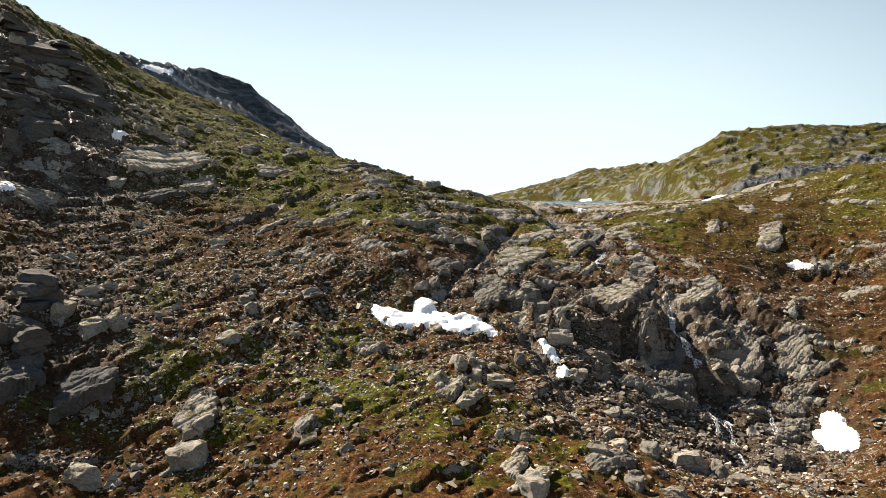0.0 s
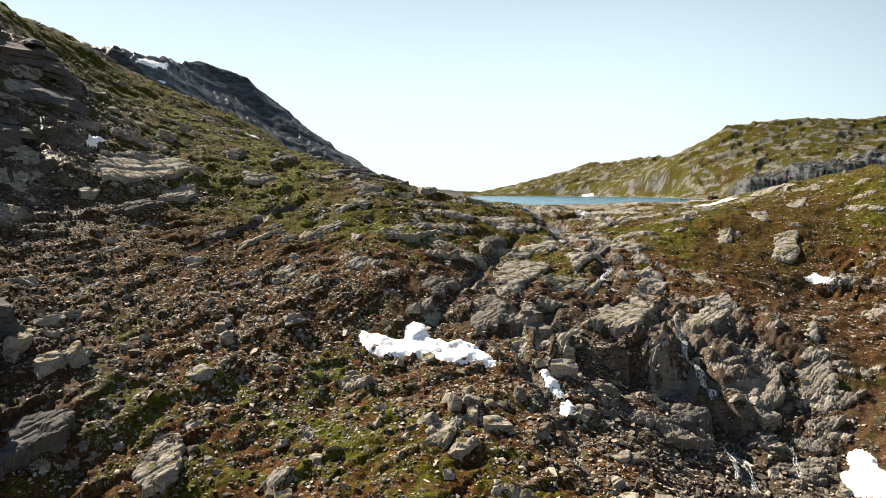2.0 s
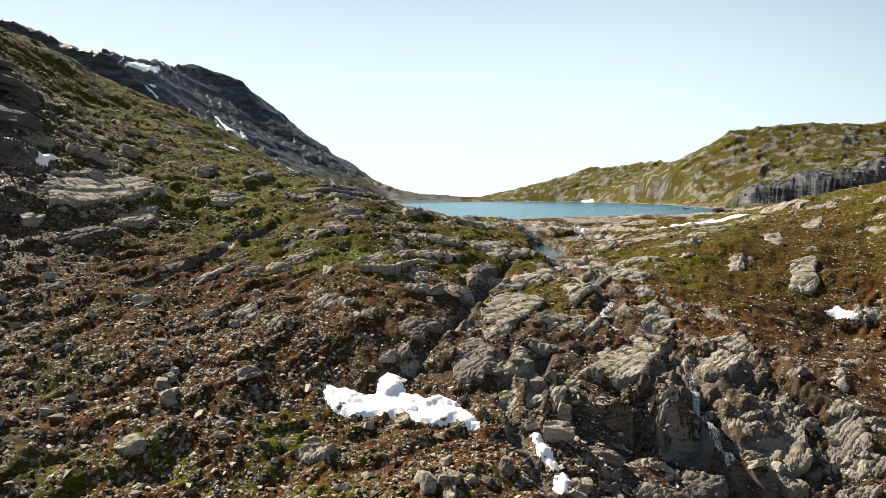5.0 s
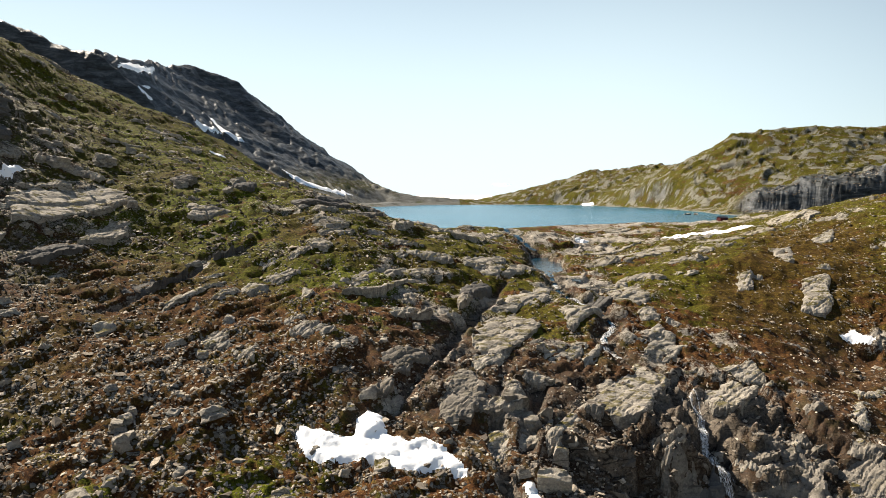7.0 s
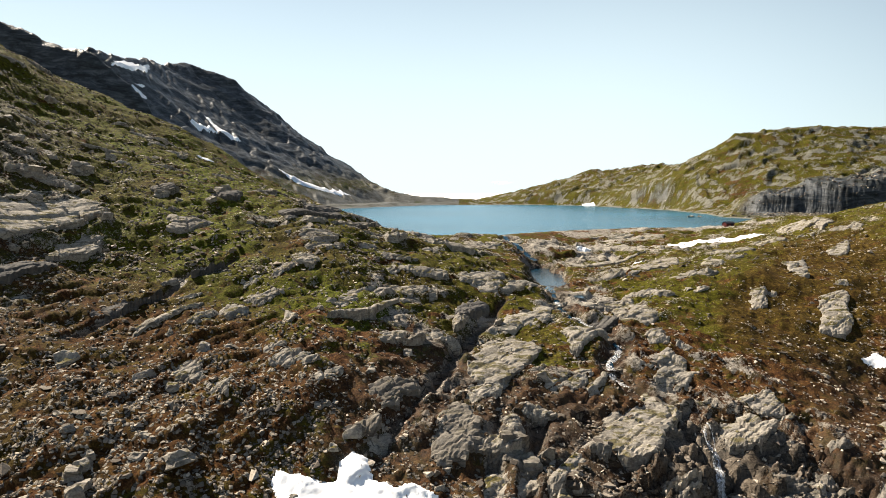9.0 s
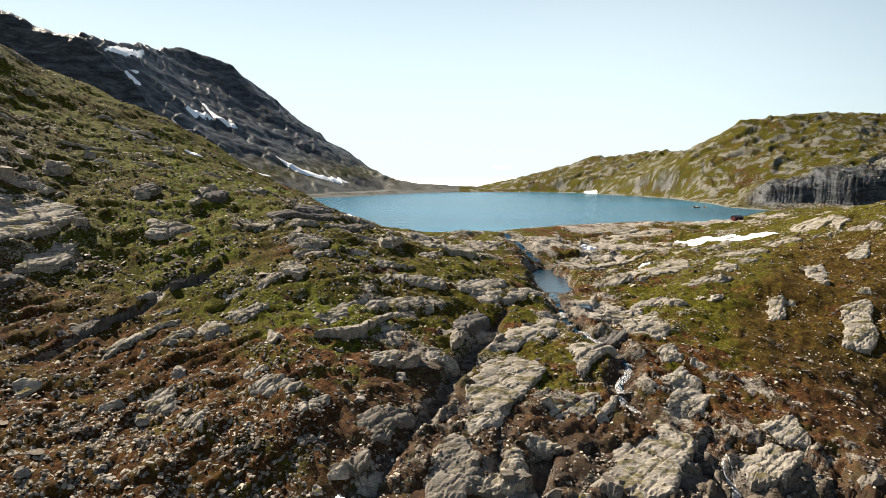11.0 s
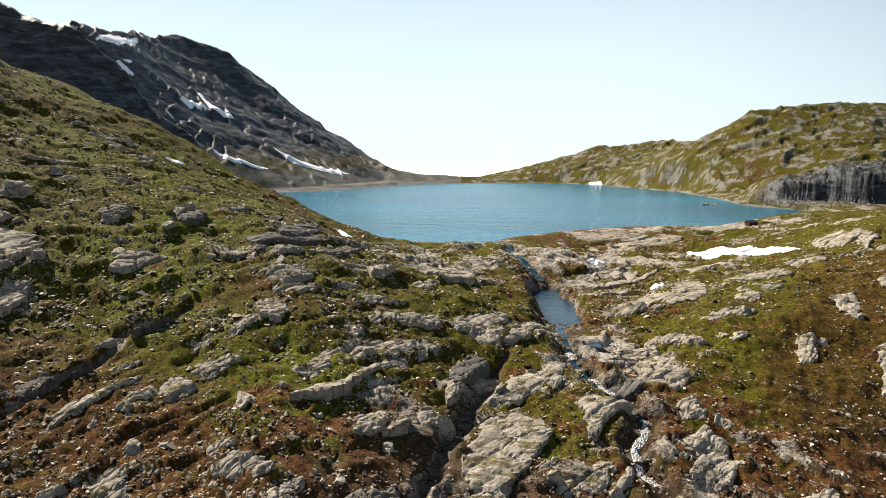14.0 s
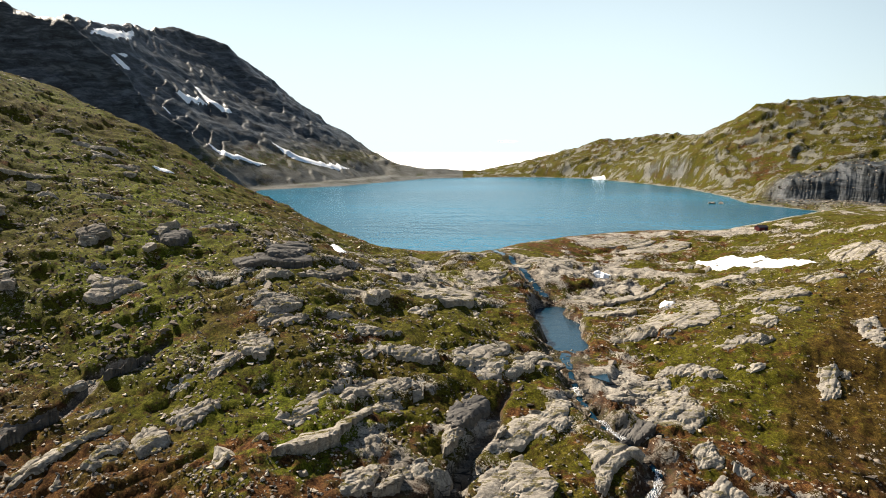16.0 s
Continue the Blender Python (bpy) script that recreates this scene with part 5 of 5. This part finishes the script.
def rubble(name, count, seed, lo, hi, weight, size, spread, material, label):
    r = np.random.default_rng(seed)
    stones = [hull_stone(seed * 50 + n) for n in range(14)]
    p = scatter(count, seed, lo, hi, weight)
    z = land(p[:, 0], p[:, 1])
    kind, scale = r.integers(0, 14, count), np.clip(np.exp(r.normal(math.log(size), spread, count)), 0.12, 2.2)
    cos, tris, at = [], [], 0
    for n, (co, tri) in enumerate(stones):
        pick = np.where(kind == n)[0]
        a, b, c = r.uniform(0, 6.28, len(pick)), r.normal(0, 0.3, len(pick)), r.normal(0, 0.3, len(pick))
        q = co[None] * scale[pick][:, None, None]
        x, y, w = q[..., 0], q[..., 1], q[..., 2]
        y, w = y * np.cos(b)[:, None] - w * np.sin(b)[:, None], y * np.sin(b)[:, None] + w * np.cos(b)[:, None]
        x, w = x * np.cos(c)[:, None] - w * np.sin(c)[:, None], x * np.sin(c)[:, None] + w * np.cos(c)[:, None]
        x, y = x * np.cos(a)[:, None] - y * np.sin(a)[:, None], x * np.sin(a)[:, None] + y * np.cos(a)[:, None]
        q = np.stack([x + p[pick, 0][:, None], y + p[pick, 1][:, None], w + (z[pick] + 0.03 * scale[pick])[:, None]], -1)
        cos.append(q.reshape(-1, 3))
        tris.append((tri[None] + (at + np.arange(len(pick)) * len(co))[:, None, None]).reshape(-1, 3))
        at += len(pick) * len(co)
    me = mesh_from(name, np.concatenate(cos), np.concatenate(tris), False)
    me.materials.append(material)
    return tagged(new(name, me), label, "stones", kind="stuff")


def make_stone(name, light):
    k = Mat(name)
    island = k.n["Geometry"].outputs["Random Per Island"]
    c = k.ramp(island, (0.0, (0.06, 0.05, 0.042)), (0.35, (0.13, 0.108, 0.088)), (0.75, (0.22, 0.188, 0.152)), (1.0, (0.50, 0.43, 0.345)))
    c = k.mix(1.0, c, (light, light, light), "MULTIPLY")
    g = k.noise(5.0, 5, 0.7)
    c = k.mix(k.math("MULTIPLY", k.step(g, 0.55, 0.35), 0.6), c, (0.07, 0.065, 0.055))
    return k.done(c, 0.9, k.bump(g, 0.06, 0.8))


STONE, STONE_PALE = make_stone("loose_stone", 1.0), make_stone("pale_loose_stone", 1.25)
rubble("scattered_rubble", 9500, 3, 50, 225, stone_weight, 0.46, 0.55, STONE, "countless angular grey stones strewn over heath and moss")
rubble("small_stones", 46000, 4, 60, 205, lambda x, y: np.clip((0.3 + 0.3 * patches(x, y, GRAVEL)) * (1 - 0.55 * (y < 100)) * (1 - patches(x, y, [(62, 138, 18, 0.6)])) * (0.3 + smooth(fbm(x, y, 5, 3, 151), -0.1, 0.3)), 0, 1), 0.38, 0.4, STONE_PALE, "small pale stones dotting the mossy slope")
rubble("scree", 1400, 6, 318, 372, lambda x, y: np.clip(patches(x, y, [(185, 352, 22, 1.0), (215, 345, 24, 1.0), (168, 362, 10, 0.8)]), 0, 1) * (y < 372 - 0.12 * (x - 160)), 1.0, 0.4, STONE, "scree of angular grey blocks below the cliff")
rubble("hillside_stones", 8000, 8, 330, 690, lambda x, y: (x > 40) * (0.15 + 0.85 * smooth(fbm(x, y, 24, 3, 171), 0.0, 0.3)), 0.6, 0.4, STONE_PALE, "stones and small crags dotting the green hill")
rubble("hill_stones", 9000, 9, 128, 236, lambda x, y: (x < 0) * (0.1 + 0.9 * smooth(fbm(x, y, 9, 3, 181), -0.05, 0.3)), 0.55, 0.5, STONE_PALE, "grey stones strewn over the green hillside")
rubble("gully_rubble", 4000, 10, 54, 106, lambda x, y: np.clip(patches(x, y, [(20, 86, 7, 1), (31, 82, 7, 1), (24, 96, 5, 1), (33, 71, 7, 0.8), (40, 84, 5, 0.7), (-52, 90, 8, 0.7), (-60, 104, 8, 0.7)]), 0, 1), 0.5, 0.5, STONE, "angular broken rock filling the wet gully")

# ---- snow ----
def snow_patch(outline, step, thick, label, group):
    xs, ys = [p[0] for p in outline], [p[1] for p in outline]
    x, y = np.meshgrid(np.arange(min(xs) - 1, max(xs) + 1, step), np.arange(min(ys) - 1, max(ys) + 1, step))
    d = polygon_distance(x, y, outline) + 0.5 * step * fbm(x, y, step * 5, 3, 141)
    lift = np.minimum(thick, 0.75 * np.maximum(d + step, 0) * thick / max(step * 3, 0.6))
    # snow fills the hollows: the ground under it, evened out
    z = np.zeros(x.shape)
    even = max(0.9, 3 * step)
    for ox, oy in ((0, 0), (1, 0), (-1, 0), (0, 1), (0, -1), (2, 1), (-2, -1), (1, -2), (-1, 2)):
        z = z + land((x + ox * even).ravel(), (y + oy * even).ravel()).reshape(x.shape) / 9
    low = land(x.ravel(), y.ravel()).reshape(x.shape)
    z = np.where(d > step, np.maximum(z, low + 0.08), low) + lift - 0.05
    ny, nx = x.shape
    i = (np.arange(ny - 1)[:, None] * nx + np.arange(nx - 1)[None])
    ok = np.minimum(np.minimum(d[:-1, :-1], d[1:, :-1]), np.minimum(d[:-1, 1:], d[1:, 1:])) > -step * 0.6
    i = i[ok]
    quads = largest(np.stack([i, i + 1, i + nx + 1, i + nx], 1), nx * ny)
    used, back = np.unique(quads, return_inverse=True)
    co = np.stack([x.ravel(), y.ravel(), z.ravel()], 1)[used]
    me = mesh_from("snow_patch", co, back.reshape(-1, 4))
    me.materials.append(SNOW)
    return tagged(new("snow_patch", me), label, "snow", group)


SNOW_WIDE = [(-10.9, 94.3), (-10.1, 95.3), (-8.3, 95.2), (-6.1, 95.0), (-4.5, 95.2), (-4.4, 97.2), (-3.2, 98.4), (-1.6, 97.7), (-0.9, 95.9), (1.4, 94.8), (2.9, 95.5), (5.9, 93.7), (7.9, 91.3), (6.5, 91.0), (5.3, 91.8), (0.8, 91.1), (-3.9, 92.3), (-7.2, 91.3), (-9.0, 91.5)]
SNOW_TONGUE = [(13.5, 90.3), (14.6, 90.6), (15.5, 87.6), (16.2, 86.2), (15.2, 86.0), (13.9, 87.4)]
SNOW_BIT = [(15.3, 85.5), (16.9, 86.0), (16.9, 84.0), (15.8, 82.6), (15.1, 84.1)]
SNOW_END = [(5.7, 92.3), (7.9, 91.6), (7.7, 90.6), (6.2, 91.2)]
SNOW_FOOT = [(51.9, 87.4), (53.3, 86.8), (54.1, 85.0), (53.2, 82.9), (53.8, 81.2), (51.3, 77.5), (49.0, 77.2), (48.1, 80.9), (49.1, 83.8), (51.0, 84.8)]
SNOW_STEP = [(67.5, 126.8), (70.8, 128.3), (72.5, 125.5), (71.3, 124.9), (68.3, 126.4)]
SNOW_LAKESIDE = [(70.5, 221), (78.6, 223.5), (84.0, 211), (84.5, 200), (85.5, 191.5), (81.9, 191.8), (75.8, 200.8), (70.0, 208.0)]
SNOW_BENCH = [(40.1, 199.8), (43.1, 203.6), (44.3, 199.7), (42.4, 198.8)]
SNOW_LEDGE = [(48.2, 178.3), (49.7, 181.8), (51.0, 179.3), (50.6, 176.8), (48.8, 176.2)]
SNOW_CLIFF = [(-67.4, 132.6), (-67.5, 134.3), (-67.3, 137.1), (-66.0, 137.7), (-66.1, 133.9)]
SNOW_CLEFT = [(-70.9, 103.8), (-70.4, 105.1), (-69.0, 105.1), (-68.0, 103.4), (-69.0, 100.9)]
SNOW_SHORE = [(-15.1, 181.4), (-16.6, 200.5), (-11.5, 180.0), (-12.3, 177.1)]
SNOW_HILL = [(-58.3, 202.2), (-56.7, 204.8), (-54.3, 205.2), (-55.3, 202.9)]
FIELD_TOP = [(-227.2, 494.5), (-230.3, 508.8), (-231.1, 517.2), (-229.1, 527.3), (-233.5, 569.2), (-223.9, 540.8), (-222.0, 519.9), (-223.2, 510.5)]
STREAK_A = [(-215.3, 495.8), (-215.2, 500.2), (-210.8, 500.8), (-206.7, 502.1), (-205.0, 499.8), (-206.1, 494.9), (-210.4, 493.4)]
STREAK_B = [(-189.6, 566.9), (-185.2, 568.9), (-179.7, 560.7), (-172.5, 559.4), (-163.4, 557.6), (-157.1, 557.8), (-159.4, 551.8), (-172.7, 550.0),
    (-182.3, 558.5)]
STREAK_C = [(-124.5, 542.0), (-116.7, 544.0), (-104.7, 545.9), (-90.8, 561.0), (-74.7, 592.1), (-78.5, 565.1), (-92.5, 547.4), (-106.6, 536.1)]
STREAK_D = [(-150.9, 483.0), (-139.3, 486.1), (-125.1, 500.0), (-116.0, 505.7), (-126.3, 491.3), (-137.1, 479.4)]
STREAK_E = [(-184.7, 520.0), (-182.2, 529.8), (-178.8, 544.2), (-172.4, 549.0), (-174.4, 540.8), (-177.8, 523.2)]
STREAK_F = [(-216.3, 505.0), (-215.0, 510.1), (-212.3, 514.0), (-212.2, 508.6)]
STREAK_G = [(-180.4, 489.1), (-177.9, 489.2), (-175.2, 489.4), (-176.5, 485.5)]
SNOW_FAR_SHORE = [(129.4, 612.2), (137.3, 601.2), (135.7, 590.1), (128.9, 600.9)]
NEAR_SNOW = (SNOW_WIDE, SNOW_TONGUE, SNOW_BIT, SNOW_END, SNOW_FOOT, SNOW_STEP, SNOW_LAKESIDE, SNOW_BENCH, SNOW_LEDGE, SNOW_CLIFF, SNOW_CLEFT, SNOW_SHORE, SNOW_HILL)
FAR_SNOW = (FIELD_TOP, STREAK_A, STREAK_B, STREAK_C, STREAK_D, STREAK_E, STREAK_F, STREAK_G, SNOW_FAR_SHORE)
for outline in NEAR_SNOW:
    snow_patch(outline, 0.22, 0.32, "old white snow patch melting in a stony hollow", "snow on the slope")
for outline in FAR_SNOW:
    snow_patch(outline, 1.0, 0.9, "streak of old snow on the dark mountain", "snow on the mountain")

# ---- brook, pool and waterfall ----
def stroke(line, step):
    """Points along a line in the plan, evenly spaced, with width."""
    out = []
    for (ax, ay, aw, _), (bx, by, bw, _) in zip(line, line[1:]):
        n = max(2, int(math.hypot(bx - ax, by - ay) / step))
        out += [(ax + (bx - ax) * k / n, ay + (by - ay) * k / n, aw + (bw - aw) * k / n) for k in range(n)]
    return np.array(out)


def drop(x, y):
    """The top of whatever stands at a place."""
    hit, place, *_ = scene.ray_cast(GRAPH, (x, y, 60.0), (0, 0, -1))
    return place.z if hit else -99.0


bpy.context.view_layer.update()
GRAPH = bpy.context.evaluated_depsgraph_get()


def ribbon(name, line, step, across, lift, material, label, wobble=0.0, seed_=1, width=1.0, ragged=0.5):
    p = stroke(line, step)
    p[:, 0] += wobble * fbm(p[:, 0] * 0 + np.arange(len(p)) * step, p[:, 1] * 0, 2.5, 3, seed_)
    tx, ty = np.gradient(p[:, 0]), np.gradient(p[:, 1])
    n = np.hypot(tx, ty) + 1e-9
    ox, oy = -ty / n, tx / n
    u = np.linspace(-1, 1, across)
    w = p[:, 2] * width * np.maximum(0.12, 1 + ragged * fbm(np.arange(len(p)) * step, np.zeros(len(p)), 1.3, 3, seed_ + 3))
    x, y = p[:, :1] + ox[:, None] * u * w[:, None], p[:, 1:2] + oy[:, None] * u * w[:, None]
    z = land(x.ravel(), y.ravel()).reshape(x.shape)
    mid = np.median(z, 1, keepdims=True)
    if material is STREAM:
        mid = np.convolve(np.pad(mid[:, 0], 4, "edge"), np.ones(9) / 9, "valid")[:, None]
    else:
        # thin falling water lies on whatever rock is under it
        mid = np.array([min(max(drop(px, py), pz), pz + 1.5) for px, py, pz in zip(p[:, 0], p[:, 1], mid[:, 0])])
        wide = np.pad(mid, 2, "edge")
        mid = np.max([wide[k:k + len(mid)] for k in range(5)], 0)
        mid = np.convolve(np.pad(mid, 2, "edge"), np.ones(5) / 5, "valid")[:, None]
        z = mid + np.zeros(z.shape)
        lift = 0.15
    z = 0.15 * z + 0.85 * mid + lift - 0.10 * np.abs(u) ** 2
    nr, nc = x.shape
    i = (np.arange(nr - 1)[:, None] * nc + np.arange(nc - 1)[None]).ravel()
    me = mesh_from(name, np.stack([x.ravel(), y.ravel(), z.ravel()], 1), np.stack([i, i + 1, i + nc + 1, i + nc], 1))
    me.materials.append(material)
    ob = new(name, me)
    return tagged(ob, label, "water", kind="structure") if material is STREAM else ob


ribbon("water_brook", BROOK[:4], 0.4, 5, 0.25, STREAM, "clear shallow brook running over rock", 0.8, 5, 0.5)
ribbon("water_brook_lower", BROOK[5:13], 0.3, 5, 0.08, STREAM, "clear brook dropping between slabs", width=0.36)
POOL = [(26.6, 178.8), (30.6, 179.7), (30.2, 170.7), (29.5, 160.3), (28.3, 149.0), (25.8, 143.8), (23.5, 146.1), (21.9, 155.7), (22.1, 160.3), (24.6, 167.0)]
pool_mid = np.mean(POOL, 0)
flat_water("water_pool", [tuple(pool_mid + (np.array(q) - pool_mid) * 1.7) for q in POOL if q[1] > 147], -4.05, STREAM, "still dark blue pool in the brook")


def waterfall(label, lines, strands=3):
    """White strands over wet rock, gathered under one empty."""
    base = new("waterfall")
    x, y = lines[0][-1][:2]
    base.location = (x, y, float(land(np.array([x]), np.array([y]))[0]))
    tagged(base, label, "waterfall")
    bpy.context.view_layer.update()
    for n, line in enumerate(lines):
        for m in range(strands):
            shifted = [(px + 0.3 * (m - 1), py, pw, 0) for px, py, pw, _ in line]
            s = ribbon("strand", shifted, 0.2, 4, 0.26, FOAM, "", 0.5, 210 + 9 * n + 40 * m, (0.36, 0.6, 0.28)[m], 1.0)
            s.parent = base
            s.matrix_parent_inverse = base.matrix_world.inverted()
    return base


FALL = [[(37.5, 109.0, 0.3, 0), (37.6, 106.5, 0.4, 0), (37.2, 103.9, 0.5, 0), (36.4, 101.1, 0.6, 0)], [(37.2, 103.9, 0.5, 0), (36.4, 101.1, 0.51, 0),
    (36.5, 98.0, 0.53, 0), (37.5, 94.9, 0.54, 0), (37.7, 92.8, 0.55, 0)], [(36.6, 101.6, 0.25, 0), (37.5, 99.5, 0.23, 0), (38.0, 97.4, 0.2, 0)],
    [(36.7, 99.3, 0.3, 0), (36.7, 96.4, 0.3, 0), (37.5, 93.0, 0.3, 0)], [(36.8, 89.4, 0.45, 0), (38.0, 86.7, 0.38, 0), (38.9, 84.2, 0.3, 0)], [(36.5,
    87.9, 0.3, 0), (36.5, 84.9, 0.32, 0), (35.6, 80.9, 0.35, 0)], [(38.2, 86.2, 0.25, 0), (38.0, 83.1, 0.28, 0), (37.2, 79.6, 0.3, 0)]]
CASCADE = [[(31.5, 125.0, 0.5, 0), (30.8, 122.6, 0.6, 0), (28.9, 120.2, 0.7, 0), (28.4, 117.4, 0.8, 0)], [(28.4, 117.6, 0.6, 0), (29.0, 116.0, 0.6, 0), (30.2, 114.6, 0.5, 0)],
           [(26.4, 132.0, 0.6, 0), (27.4, 130.2, 0.6, 0), (28.8, 128.4, 0.5, 0)], [(25.1, 140.2, 0.6, 0), (25.3, 137.8, 0.6, 0)]]
TRICKLE = [[(45.8, 88.4, 0.22, 0), (44.8, 85.2, 0.22, 0), (44.1, 82.9, 0.22, 0)], [(37.3, 78.9, 0.2, 0), (37.1, 75.6, 0.2, 0)]]
waterfall("thin white waterfall splitting over dark wet ledges", FALL)
waterfall("small white cascade between pale slabs", CASCADE, 2)
waterfall("thin trickle over a dark rock step", TRICKLE, 2)


# ---- two low rocks off the far point, and a dark shed on the near shore ----
for n, (x, y, w) in enumerate(((133.5, 367.5, 4.6), (138.0, 367.8, 3.4))):
    ob = new("lake_rock", rock_mesh("lake_rock", w, 2.6, 2.0, 1700 + n, 3, True, ROCK))
    ob.location = (x, y, -0.1)
    tagged(ob, "low pale rock breaking the lake's surface", "rock", "rocks in the lake")


def part(name, bm, material, parent, label=""):
    me = bpy.data.meshes.new(name)
    bm.to_mesh(me)
    bm.free()
    me.materials.append(material)
    ob = new(name, me)
    ob.parent = parent
    return tagged(ob, label)


def box(sx, sy, sz, at, bevel=0.02):
    bm = bmesh.new()
    bmesh.ops.create_cube(bm, size=1.0, matrix=Matrix.Translation(at) @ Matrix.Diagonal((sx, sy, sz, 1)))
    bmesh.ops.bevel(bm, geom=bm.edges[:], offset=bevel, segments=1, affect="EDGES")
    return bm


def make_boards(name, colour):
    k = Mat(name)
    grain = k.noise(3.0, 6, 0.7, ((0, 0, 0), (4.0, 4.0, 0.5)))
    return k.done(k.mix(grain, tuple(0.5 * v for v in colour), tuple(1.4 * v for v in colour)), 0.8, k.bump(grain, 0.01, 0.6))


def shed(x, y, turn):
    red, tarred = make_boards("maroon_boards", (0.075, 0.022, 0.022)), make_boards("tarred_roof", (0.022, 0.022, 0.03))
    base = new("shed")
    base.matrix_world = Matrix.Translation((x, y, float(land(np.array([x]), np.array([y]))[0]) - 0.15)) @ Matrix.Rotation(turn, 4, "Z")
    tagged(base, "small dark red wooden shed on the lake shore", "shed")
    bm = bmesh.new()
    ring = ((-1.1, 0), (1.1, 0), (1.1, 1.1), (0, 1.6), (-1.1, 1.1))
    ends = [[bm.verts.new((sx * 1.55, py, pz)) for py, pz in ring] for sx in (-1, 1)]
    bm.faces.new(ends[0][::-1])
    bm.faces.new(ends[1])
    for n in range(5):
        bm.faces.new((ends[0][n], ends[0][(n + 1) % 5], ends[1][(n + 1) % 5], ends[1][n]))
    bmesh.ops.recalc_face_normals(bm, faces=bm.faces)
    part("wall", bm, red, base)
    for s in (-1, 1):
        bm = box(3.4, 1.42, 0.08, (0, 0, 0), 0.01)
        bm.transform(Matrix.Translation((0, s * 0.61, 1.38)) @ Matrix.Rotation(-s * 0.43, 4, "X"))
        part("roof_slope", bm, tarred, base, "black tarred roof slope")
    part("door", box(0.7, 0.06, 1.0, (0.7, -1.13, 0.58)), tarred, base, "dark plank door")


shed(103.5, 255.0, 0.25)

# ---- a far bank of cloud over the horizon ----
co, tri = BALLS[3]
puff = co * (60, 30, 9)
puff = puff * (1 + 0.5 * noise3(puff, 30, 3))[:, None] + (380, 4300, 60)
cloud = new("cloud", mesh_from("cloud", puff, tri))
cloud.data.materials.append(WISP)
tagged(cloud, "thin pale cloud streak low over the horizon", "cloud")
